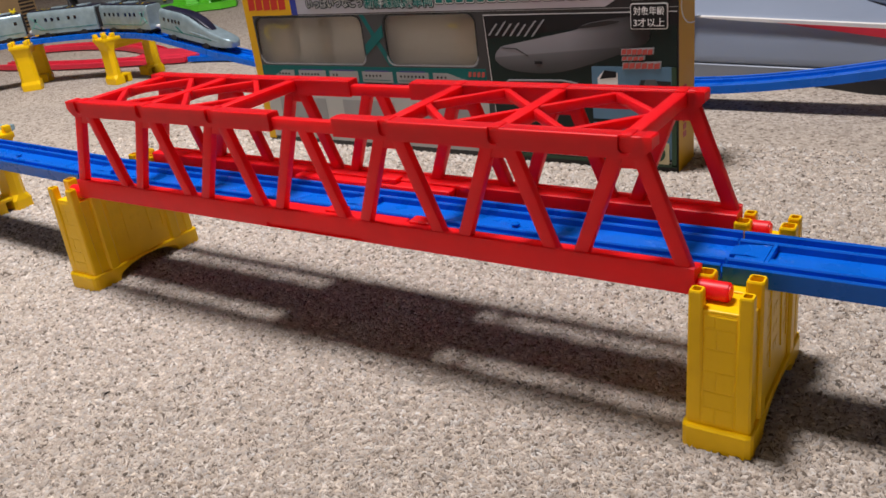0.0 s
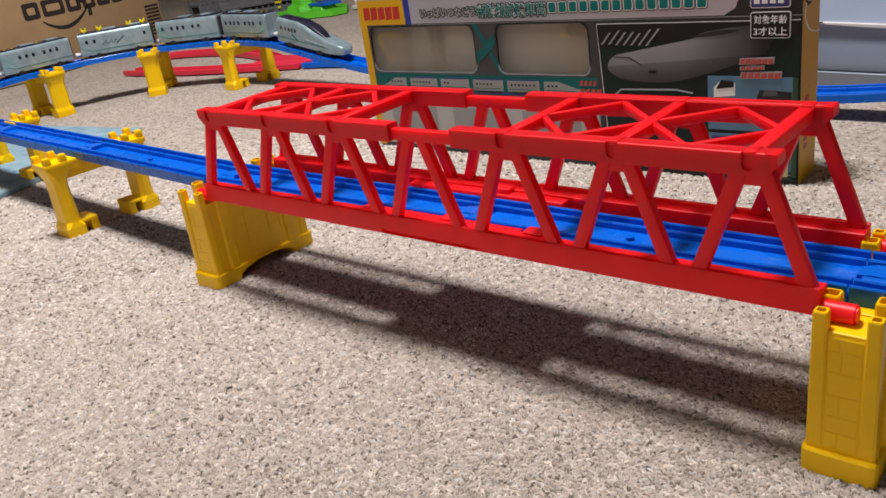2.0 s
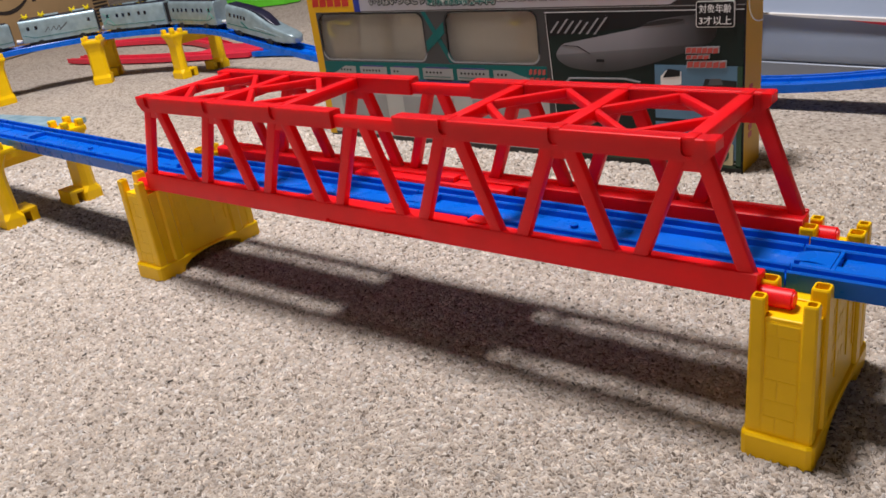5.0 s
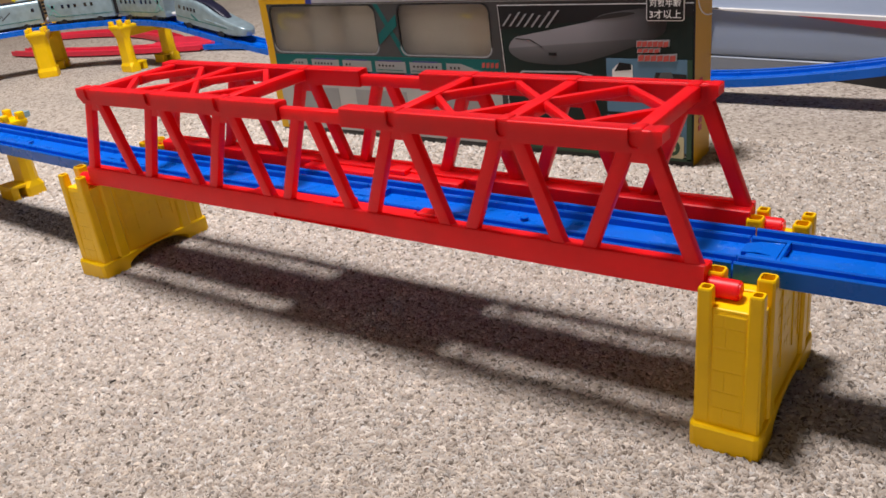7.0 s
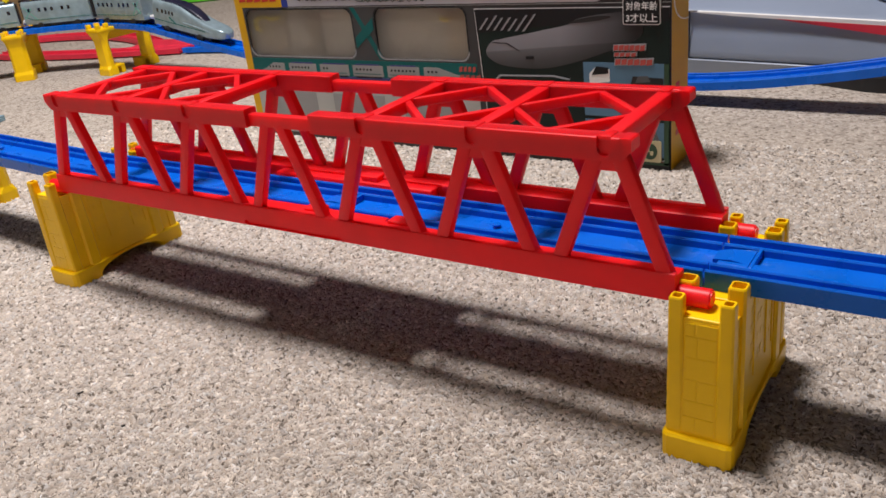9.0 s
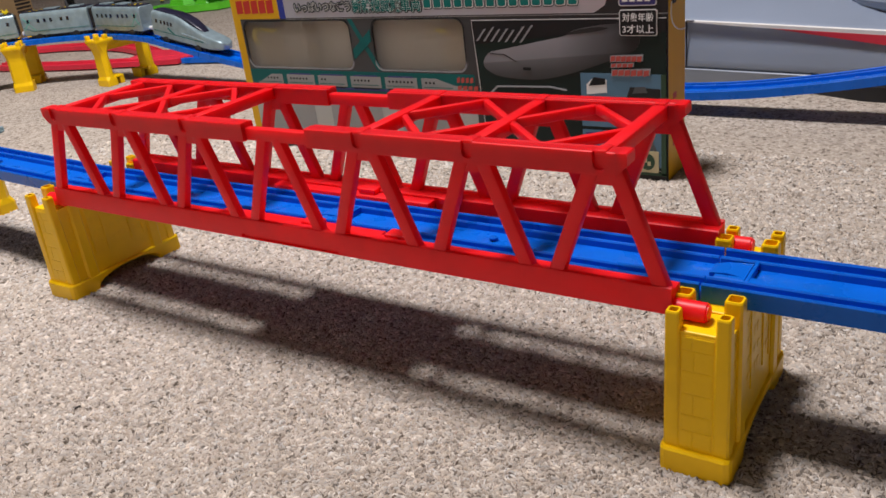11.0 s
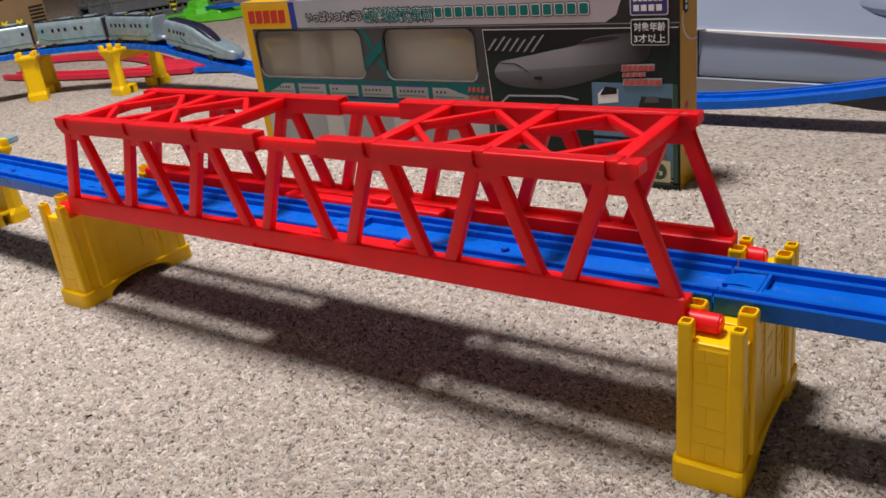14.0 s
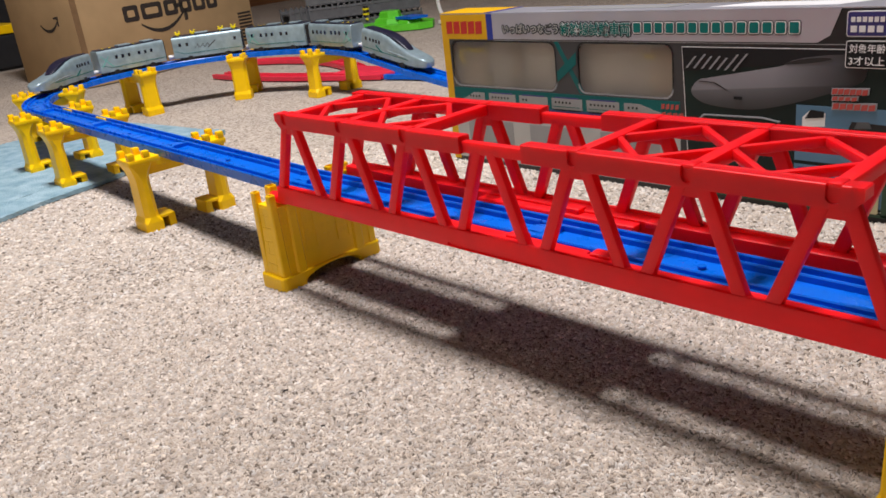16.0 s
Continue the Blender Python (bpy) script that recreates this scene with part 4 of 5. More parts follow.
        ink(rounded(u, u + 0.0086, 0.1352, 0.1448, 0.0015, 2), CT_WHITE, 2.5, "mark")
        ink(rounded(u + 0.0007, u + 0.0079, 0.1359, 0.1441, 0.0012, 2), TEAL, 3, "mark")
    # crossing teal ribbons between the windows
    ink([(-0.2035, 0.1275), (-0.1985, 0.1275), (-0.1700, 0.0800), (-0.1760, 0.0800)], CT_TEAL)
    ink([(-0.2010, 0.0900), (-0.2010, 0.1000), (-0.1785, 0.1180), (-0.1785, 0.1075)], CT_TEAL, 2)
    # teal ground with the row of cars
    ink(box4(-0.3420, -0.0720, 0.0585, 0.0790), CT_TEAL)
    ink(box4(-0.3300, -0.0950, 0.0610, 0.0630), CT_NAVY, 2)
    for k in range(6):
        u = -0.3330 + k * 0.0410
        lo, hi = 0.0640, 0.0745
        if k == 0:
            shape = [(u, lo), (u + 0.035, lo), (u + 0.035, hi), (u + 0.020, hi), (u + 0.009, lo + 0.005), (u, lo + 0.002)]
        elif k == 5:
            shape = [(u, lo), (u + 0.048, lo), (u + 0.048, lo + 0.002), (u + 0.030, lo + 0.006), (u + 0.016, hi), (u, hi)]
        else:
            shape = [(u, lo), (u + 0.036, lo), (u + 0.036, hi), (u, hi)]
        ink(shape, CT_GREY, 2)
        ink(box4(u + 0.003, u + 0.034, lo - 0.0016, lo), CT_BLACK, 2)
        ink(box4(u + 0.002, u + 0.033, lo + 0.0022, lo + 0.0028), CT_TEAL, 3)
        if 0 < k < 5:
            ink(box4(u + 0.004, u + 0.032, hi, hi + 0.0012), CT_NAVY, 2)
        for j in range((4, 6, 2, 5, 7, 3)[k]):
            v = u + (0.014 if k == 0 else 0.004) + j * 0.0042
            ink(rounded(v, v + 0.0020, 0.0696, 0.0716, 0.0006, 2), CT_BLACK, 3)
    ink(box4(-0.3420, -0.0720, 0.0030, 0.0585), CT_LOW)
    for k in range(3):
        ink(box4(-0.325 + k * 0.085, -0.262 + k * 0.085, 0.012, 0.046), CT_GREY, 2)
    for k in range(4):
        ink([(-0.090 + k * 0.0045, 0.0715), (-0.0870 + k * 0.0045, 0.0722), (-0.0866 + k * 0.0045, 0.0765), (-0.0896 + k * 0.0045, 0.0758)], CT_REDPALE, 3, "mark")
        ink([(-0.090 + k * 0.0055, 0.0650), (-0.0860 + k * 0.0055, 0.0657), (-0.0856 + k * 0.0055, 0.0692), (-0.0896 + k * 0.0055, 0.0685)], CT_REDPALE, 3, "mark")
    # picture panel
    ink([(-0.0700, 0.1250), (-0.0640, 0.0060), (0.0965, 0.0060), (0.0965, 0.1250)], CT_WHITE)
    ink([(-0.0693, 0.1244), (-0.0633, 0.0066), (0.0965, 0.0066), (0.0965, 0.1244)], CT_GREEN, 2)
    ink([(-0.0693, 0.1244), (-0.0683, 0.1050), (0.0200, 0.1130), (0.0965, 0.1150), (0.0965, 0.1244)], CT_BLACK, 3)
    ink(smoothed([(-0.0610, 0.0905), (-0.0550, 0.0980), (-0.0450, 0.1005), (-0.0050, 0.1080), (0.0150, 0.1120), (0.0240, 0.1165), (0.0500, 0.1205), (0.0720, 0.1195), (0.0740, 0.1030), (0.0450, 0.0905), (0.0100, 0.0800), (-0.0150, 0.0765), (-0.0450, 0.0785), (-0.0580, 0.0840)]), CT_NOSE, 4)
    ink([(-0.0540, 0.0978), (-0.0400, 0.0972), (-0.0290, 0.0910), (-0.0295, 0.0908), (-0.0410, 0.0966), (-0.0545, 0.0972)], CT_BLACK, 5)
    ink(smoothed([(0.0175, 0.1130), (0.0240, 0.1162), (0.0400, 0.1186), (0.0520, 0.1180), (0.0400, 0.1150)]), CT_DARK, 5)
    ink(box4(-0.0235, -0.0165, 0.0842, 0.0866), CT_BLACK, 6)
    # the train's mark as a row of plain slanted strokes
    for k in range(7):
        u, h = -0.0660 + k * 0.0068, (0.0095, 0.0115, 0.0100, 0.0105, 0.0095, 0.0125, 0.0135)[k]
        z = 0.1080 - 0.0002 * k
        ink([(u, z), (u + 0.0017, z), (u + 0.0017 + h * 0.85, z + h), (u + h * 0.85, z + h)], CT_PALE, 6, "mark")
    # maker's badge and the age badge
    ink(rounded(0.0605, 0.0895, 0.1338, 0.1515, 0.0020), CT_WHITE, 5)
    ink(rounded(0.0612, 0.0888, 0.1345, 0.1508, 0.0016), CT_NAVY, 6)
    for z0, z1, n in ((0.1440, 0.1475, 6), (0.1370, 0.1415, 4)):
        for k in range(n):
            step = 0.0232 / n
            ink(box4(0.0634 + k * step, 0.0634 + (k + 0.72) * step, z0, z1), CT_WHITE, 7, "mark")
    ink(rounded(0.0610, 0.0900, 0.1120, 0.1312, 0.0018), CT_WHITE, 7)
    ink(rounded(0.0616, 0.0894, 0.1126, 0.1306, 0.0014), CT_BLACK, 8)
    lettering("対象年齢", 0.0068, 0.0635, 0.1232, 0.0022, CT_WHITE, front, 0.0242)
    lettering("3才以上", 0.0068, 0.0635, 0.1146, 0.0022, CT_WHITE, front, 0.0242)
    # small pictures
    ink(box4(0.0270, 0.0965, 0.0400, 0.0830), CT_SKY, 4)
    ink(box4(0.0270, 0.0965, 0.0090, 0.0370), CT_SKY, 4)
    ink([(0.0320, 0.0660), (0.0490, 0.0680), (0.0490, 0.0780), (0.0370, 0.0790), (0.0320, 0.0740)], CT_WHITE, 5)
    ink([(0.0340, 0.0730), (0.0480, 0.0745), (0.0480, 0.0790), (0.0380, 0.0800)], CT_BLACK, 6)
    ink([(0.0640, 0.0610), (0.0920, 0.0640), (0.0920, 0.0720), (0.0680, 0.0730)], CT_DARK, 5)
    ink([(0.0700, 0.0680), (0.0820, 0.0690), (0.0800, 0.0735), (0.0720, 0.0730)], CT_MID, 6)
    ink([(0.0330, 0.0160), (0.0900, 0.0200), (0.0860, 0.0300), (0.0500, 0.0290)], CT_MID, 5)
    ink(box4(0.0300, 0.0420, 0.0325, 0.0350), CT_NAVY, 5)
    for z0, z1, u0, u1 in ((0.0920, 0.0976, 0.0524, 0.0786), (0.0876, 0.0916, 0.0528, 0.0714), (0.0810, 0.0870, 0.0532, 0.0842)):
        ink([(u0, z0), (u1, z0 + 0.0010), (u1 + 0.0004, z1 + 0.0004), (u0 + 0.0004, z1 - 0.0006)], CT_PALE, 6, "mark")
    for k in range(6):
        ink([(0.0530 + k * 0.0042, 0.0925), (0.0566 + k * 0.0042, 0.0931), (0.0570 + k * 0.0042, 0.0970), (0.0534 + k * 0.0042, 0.0964)], CT_REDPALE, 7, "mark")
        ink([(0.0540 + k * 0.0050, 0.0815), (0.0582 + k * 0.0050, 0.0822), (0.0586 + k * 0.0050, 0.0864), (0.0544 + k * 0.0050, 0.0857)], CT_REDPALE, 7, "mark")
    for k in range(4):
        ink([(0.0535 + k * 0.0045, 0.0880), (0.0570 + k * 0.0045, 0.0886), (0.0573 + k * 0.0045, 0.0912), (0.0538 + k * 0.0045, 0.0906)], CT_REDPALE, 7, "mark")
    # white outline of a second car, and the round recycling badges
    ink([(-0.0600, 0.0620), (-0.0500, 0.0705), (0.0, 0.0715), (0.0150, 0.0690), (0.0140, 0.0680), (0.0, 0.0703), (-0.0490, 0.0693), (-0.0585, 0.0612)], CT_PALE, 5)
    ink(rounded(0.0590, 0.0905, 0.0050, 0.0225, 0.0012, 3), CT_CREAM, 7)
    for x, mat in ((0.0672, CT_NAVY), (0.0815, CT_FOREST)):
        ring = [(x + 0.0060 * math.cos(radians(a)), 0.0138 + 0.0068 * math.sin(radians(a))) for a in range(0, 360, 20)]
        ink(ring, mat, 8)
        for u, v in ((-0.0016, 0.0016), (0.0014, -0.0010)):
            ink(rounded(x + u - 0.0013, x + u + 0.0013, 0.0138 + v - 0.0022, 0.0138 + v + 0.0014, 0.0008, 3), CT_CREAM, 9)
    ink(box4(0.0925, 0.0965, 0.0030, 0.0830), CT_FOREST, 5)
    ink(box4(-0.0620, 0.0965, 0.0025, 0.0048), CT_FOREST, 5)
    # the narrow end: a round clear seal with a pale rim, a dark label and red words as bars
    END = Matrix(((0, 0, 1, BX1), (1, 0, 0, BF), (0, 1, 0, 0), (0, 0, 0, 1)))
    rim = [(0.0380 - 0.0330 * math.sin(radians(a)), 0.1285 - 0.0190 * math.cos(radians(a))) for a in range(0, 181, 15)]
    inner = [(0.0380 + (u - 0.0380) * 0.97, 0.1285 + (v - 0.1285) * 0.955) for u, v in rim]
    part("tape_edge", prism(rim + list(reversed(inner)), 0.0007, END), CT_WHITE, b, "whitish edge of the tape")
    part("print", prism(rounded(0.0075, 0.0165, 0.1330, 0.1500, 0.0020, 3), 0.0008, END), CT_BLACK, b)
    for k in range(3):
        part("mark", prism(rounded(0.0100, 0.0140, 0.1355 + k * 0.0045, 0.1385 + k * 0.0045, 0.0006, 2), 0.0011, END), CT_WHITE, b)
    for k in range(7):
        part("mark", prism(rounded(0.0110, 0.0185, 0.0240 + k * 0.0062, 0.0288 + k * 0.0062, 0.0008, 2), 0.0003, END), CT_RED, b)
    return b


product_carton()


# ---- shipping carton ----
def shipping_carton():
    p1, p2 = Vector((-1.6200, 0.3860, 0)), Vector((-1.6880, 0.8750, 0))
    u = (p2 - p1).normalized()
    n = Vector((u.y, -u.x, 0))
    wide = (p2 - p1).length
    m = Matrix((u, Vector((0, 0, 1)), n)).transposed().to_4x4()
    m.translation = p1
    b = thing("shipping_carton", "large plain brown cardboard shipping carton with printed smile arrow", "box")
    part("body", rbox((0, -0.0022, -0.29), (wide, 0.34, 0), 0.003, m=m), CARD, b, smooth=True)
    part("flap", rbox((0.002, 0.3405, -0.19), (wide - 0.002, 0.3435, 0.0), 0.001, m=m), CARD, b)

    low = Matrix((u, n, Vector((0, 0, 1)))).transposed().to_4x4()
    low.translation = p1
    part("floor_flap", prism([(-0.030, 0.002), (-0.030, 0.050), (0.090, 0.070), (0.300, 0.030), (0.300, 0.002)], 0.005, low), CARD, b)

    def smile(mm, x0, x1, zc, sag, thick, k=1.0):
        bm = bmesh.new()
        top, low = [], []
        for j in range(17):
            a = j / 16
            x = x0 + (x1 - x0) * a
            z = zc - sag * (1 - (2 * a - 1) ** 2) + 0.02 * a * k
            t = thick * (0.25 + 0.75 * math.sin(math.pi * min(1, a * 0.8 + 0.1)))
            top.append((x, z + t / 2))
            low.append((x, z - t / 2))
        prism(top + list(reversed(low)), 0.0006, mm, bm)
        part("print", bm, CARD_INK, b)
        ex, ez = top[-1]
        part("print", prism([(ex + k * u, ez + k * v) for u, v in ((-0.034, 0.010), (0.006, 0.014), (0.002, -0.030), (-0.008, -0.030), (-0.006, 0.002), (-0.034, 0.002))], 0.0006, mm), CARD_INK, b)
    return b, m, wide, smile


carton, carton_m, carton_wide, smile = shipping_carton()


def carton_prints():
    b, m = carton, carton_m
    # the shop's name as plain rounded blocks
    for u0, u1, h in ((0.122, 0.162, 0.036), (0.170, 0.226, 0.036), (0.233, 0.270, 0.036), (0.276, 0.310, 0.036), (0.316, 0.352, 0.036), (0.357, 0.389, 0.036)):
        k = 0.0105
        bm = prism(rounded(u0, u1, 0.116, 0.116 + h, 0.006), 0.0006, m)
        part("print", bm, CARD_INK, b)
        part("print", prism(rounded(u0 + k, u1 - k, 0.116 + k, 0.116 + h - k, 0.003), 0.0009, m), CARD, b)
    smile(m, 0.163, 0.292, 0.107, 0.030, 0.009)
    left = m @ pose(0, 0, 0, 0, -90, 0)
    smile(left, -0.150, -0.068, 0.132, 0.018, 0.007, 0.5)
    for k in range(9):
        part("print", prism([(0.446, 0.020 + k * 0.0085), (0.488, 0.020 + k * 0.0085), (0.488, 0.025 + k * 0.0085), (0.446, 0.025 + k * 0.0085)], 0.0006, m), CARD_INK, b)
    part("tape", rbox((0.0, 0.02, 0.0004), (0.014, 0.34, 0.0010), 0, m=m), TAPE, b, "strip of brown parcel tape")


carton_prints()


# ---- big train-shaped case behind the ramp ----
def train_case():
    at = Matrix.Translation((0.022, 0.5690, 0.004)) @ pose(0, 0, 0, 0, 0, -8) @ Matrix.Translation((-0.022, -0.5905, 0))
    t = thing("train_case", "large silver-grey plastic train-shaped toy case with red stripe", "toy case", at=at)

    def edge(x):
        return 0.0645 - 0.032 * max(0.0, x - 0.02)

    def front(x):
        return 0.45 * max(0.0, x - 0.20) ** 2

    def hem(x):
        return -0.0030 + 0.0140 * min(1.0, max(0.0, (x - 0.09) / 0.09))

    def section(x):
        c, f = edge(x), front(x)
        return [(x, 0.5960 + f, 0.0150), (x, 0.5900 + f, 0.0150), (x, 0.5893 + f, 0.0165), (x, 0.5898 + f, 0.0230), (x, 0.5906 + f, 0.0310), (x, 0.5917 + f, 0.0385), (x, 0.5925 + f, 0.0425), (x, 0.5928 + f, 0.0470), (x, 0.5922 + f, 0.0520), (x, 0.5905 + f, c - 0.0045), (x, 0.5892 + f, c - 0.0015), (x, 0.5905 + f, c),
                (x, 0.6000 + f, c + 0.0032), (x, 0.6250 + f, c + 0.0090), (x, 0.6600, c + 0.0185), (x, 0.7200, c + 0.0330), (x, 0.8000, c + 0.0400), (x, 0.8700, c + 0.0150), (x, 0.8800, 0.0150)]
    xs = [-0.14 + 0.03 * k for k in range(24)]
    part("shell", loft([section(x) for x in xs]), CASE, t, smooth=True)
    part("skirt", loft([[(x, 0.5885 + front(x), 0.0136), (x, 0.5878 + front(x), 0.0128), (x, 0.5898 + front(x), hem(x)), (x, 0.70, hem(x)), (x, 0.70, 0.0136)] for x in xs[:-1]]), CASE_LOW, t, smooth=True)
    part("base", rbox((-0.12, 0.6060, -0.0062), (0.50, 0.80, 0.0155), 0.001), BLACK, t)
    # added black strip that makes the dark band below the case front
    part("tray", prism([(0.115, 0.604), (0.20, 0.5795), (0.50, 0.5795), (0.50, 0.604)], 0.0140, Matrix.Translation((0, 0, -0.0062))), BLACK, t, "black strip added for the dark band under the case")
    # white line along the edge, red wedge under it
    part("white_line", loft([[(x, 0.5884 + front(x), edge(x) - 0.0030 * k), (x, 0.5884 + front(x), edge(x) - 0.0004), (x, 0.5898 + front(x), edge(x) + 0.0006), (x, 0.5930 + front(x), edge(x) - 0.0030 * k)] for x, k in zip(xs[5:], [0.25, 0.8, 1.05, 1.2] + [1.25 + 0.07 * j for j in range(15)])]), WHITEP, t)
    # seam between the nose half and the rest, with a short return along the edge
    part("seam", rbox((0.0180, 0.5878, 0.0150), (0.0186, 0.5905, 0.0640), 0.0), BLACK, t, "dark upright panel seam")
    part("seam", rbox((0.0180, 0.5878, 0.0638), (0.0270, 0.5896, 0.0646), 0.0), BLACK, t)
    wedge = []
    for k in range(12):
        x = 0.108 + 0.03 * k
        top = edge(x) - 0.0030 * (1.25 + 0.07 * (x - 0.13) / 0.03) + 0.0001
        low = top - min(0.0110, 0.0002 + 0.085 * (x - 0.108))
        wedge.append([(x, 0.5883 + front(x), top), (x, 0.5890 + front(x), low), (x, 0.5950 + front(x), low), (x, 0.5950 + front(x), top)])
    part("stripe", loft(wedge), CASE_RED, t, "red wedge stripe")

    def dome(c, r):
        bm = bmesh.new()
        bmesh.ops.create_uvsphere(bm, u_segments=32, v_segments=16, radius=1.0, matrix=Matrix.Translation(c) @ Matrix.Diagonal((*r, 1)))
        return bm
    part("cab_frame", dome((0.300, 0.680, 0.078), (0.150, 0.080, 0.028)), CASE, t, "silver cab surround", smooth=True)
    part("cab_window", dome((0.316, 0.660, 0.0800), (0.130, 0.074, 0.0275)), DARKGLASS, t, "dark glossy cab window", smooth=True)
    return t


train_case()


# ---- towel ----
def towel():
    bm = bmesh.new()
    n = 90
    u0, u1 = Vector((-0.645, -0.150)), Vector((-0.778, 0.236))
    v0, v1 = Vector((-1.080, -0.210)), Vector((-1.100, 0.196))
    grid = {}
    for i in range(n + 1):
        for j in range(n + 1):
            a, c = i / n, j / n
            p = (u0 * (1 - c) + u1 * c) * (1 - a) + (v0 * (1 - c) + v1 * c) * a
            p.x += 0.014 * math.sin(math.pi * c) * (1 - a)
            wob = noise.noise((p.x * 9, p.y * 9, 3.0)) * 0.012
            edge = min(a, 1 - a, c, 1 - c)
            z = 0.0034 + 0.0016 * min(1.0, edge * 12) + max(0.0, noise.noise((p.x * 16, p.y * 16, 0))) * 0.0024 + noise.noise((p.x * 160, p.y * 160, 5)) * 0.0006
            off = wob if edge < 0.1 else 0
            grid[i, j] = (p.x + off, p.y + off * 0.6, z)
    top = {k: bm.verts.new(v) for k, v in grid.items()}
    low = {k: bm.verts.new((v[0], v[1], -0.0015)) for k, v in grid.items()}
    for i in range(n):
        for j in range(n):
            bm.faces.new((top[i, j], top[i + 1, j], top[i + 1, j + 1], top[i, j + 1]))
            bm.faces.new((low[i, j], low[i, j + 1], low[i + 1, j + 1], low[i + 1, j]))
    for i in range(n):
        bm.faces.new((top[i, 0], low[i, 0], low[i + 1, 0], top[i + 1, 0]))
        bm.faces.new((top[i, n], top[i + 1, n], low[i + 1, n], low[i, n]))
        bm.faces.new((top[0, i], top[0, i + 1], low[0, i + 1], low[0, i]))
        bm.faces.new((top[n, i], low[n, i], low[n, i + 1], top[n, i + 1]))
    solo("towel", bm, TOWEL, "light blue fluffy towel spread under track piers", "towel", smooth=True)


towel()


# ---- red track pieces lying on the floor ----
def bezier(p0, p1, p2, p3):
    def at(s):
        k = 1 - s
        x = k ** 3 * p0[0] + 3 * k * k * s * p1[0] + 3 * k * s * s * p2[0] + s ** 3 * p3[0]
        y = k ** 3 * p0[1] + 3 * k * k * s * p1[1] + 3 * k * s * s * p2[1] + s ** 3 * p3[1]
        return Vector((x, y, 0.0088))
    return at


def floor_track(fn, material, label):
    t = thing("floor_track", label, "toy track", "floor track")
    pts = [fn(k / 23) for k in range(24)]
    part("rail", sweep(pts, PROFILE), material, t)
    return t


floor_track(bezier((-1.300, 0.535), (-1.17, 0.530), (-1.02, 0.565), (-0.862, 0.618)), PINK_RED, "faded red plastic toy track lying on the carpet")
floor_track(bezier((-1.420, 0.640), (-1.33, 0.720), (-1.16, 0.740), (-0.99, 0.655)), PINK_RED, "faded red plastic toy track curving over the carpet")
wedge = solo("track_switch", prism([(-0.985, 0.590), (-0.862, 0.600), (-0.850, 0.637), (-0.930, 0.672), (-1.005, 0.668)], 0.0080, Matrix.Translation((0, 0, 0))), PINK_RED, "faded red plastic toy track switch on the carpet", "toy track")
floor_track(bezier((-0.856, 0.620), (-0.80, 0.64), (-0.70, 0.64), (-0.60, 0.62)), BLUE, "blue plastic toy track joined to red track on the carpet")


# ---- toys along the wall ----
def green_base():
    g = thing("terrain_base", "bright green plastic toy terrain base with blue plates", "toy scenery")
    base = [(-1.605, 1.135), (-1.575, 1.105), (-1.500, 1.115), (-1.455, 1.100), (-1.395, 1.118), (-1.345, 1.145), (-1.330, 1.185), (-1.375, 1.235), (-1.500, 1.250), (-1.590, 1.210)]
    part("plate", prism(base, 0.016, Matrix.Identity(4)), GREEN, g)
    for cx, cy, r, z0, z1 in ((-1.475, 1.165, 0.052, 0.016, 0.030), (-1.478, 1.170, 0.036, 0.030, 0.046), (-1.400, 1.170, 0.040, 0.016, 0.024), (-1.560, 1.170, 0.028, 0.016, 0.022)):
        bm = loft([[(cx + r * f * math.cos(radians(a)), cy + r * f * math.sin(radians(a)) * 0.8, z) for a in range(0, 360, 60)] for f, z in ((1.0, z0), (0.92, z1 - 0.003), (0.82, z1))])
        part("step", bm, GREEN, g)
    part("blue_plate", prism([(-1.435, 1.150), (-1.365, 1.142), (-1.345, 1.185), (-1.420, 1.200)], 0.006, Matrix.Translation((0, 0, 0.026)) @ pose(0, 0, 0, 0, 0, 0)), BLUE, g, "blue plastic plate")
    part("pole", tube((-1.555, 1.150, 0.02), (-1.555, 1.150, 0.062), 0.010, 0.007, seg=10), BLACK, g)
    for k in range(3):
        part("band", tube((-1.555, 1.150, 0.026 + k * 0.013), (-1.555, 1.150, 0.031 + k * 0.013), 0.0105 - 0.0006 * k, seg=10), YELLOW_CLIP, g)
    return g


green_base()


def white_post(x, y, lean):
    t = thing("white_post", "white plastic curved toy signal post", "toy scenery", "white posts")
    part("foot", rbox((x - 0.016, y - 0.012, 0), (x + 0.016, y + 0.012, 0.010), 0.002), WHITEP, t)
    bm = bmesh.new()
    pts = [Vector((x + lean * 0.02 * math.sin(k * 0.5), y, 0.008 + 0.016 * k)) for k in range(8)]
    for a, b2 in zip(pts, pts[1:]):
        tube(a, b2, 0.0055, 0.0050, seg=10, into=bm)
    part("stem", bm, WHITEP, t, smooth=True)


white_post(-1.625, 1.215, 1)
white_post(-1.345, 1.245, -1)


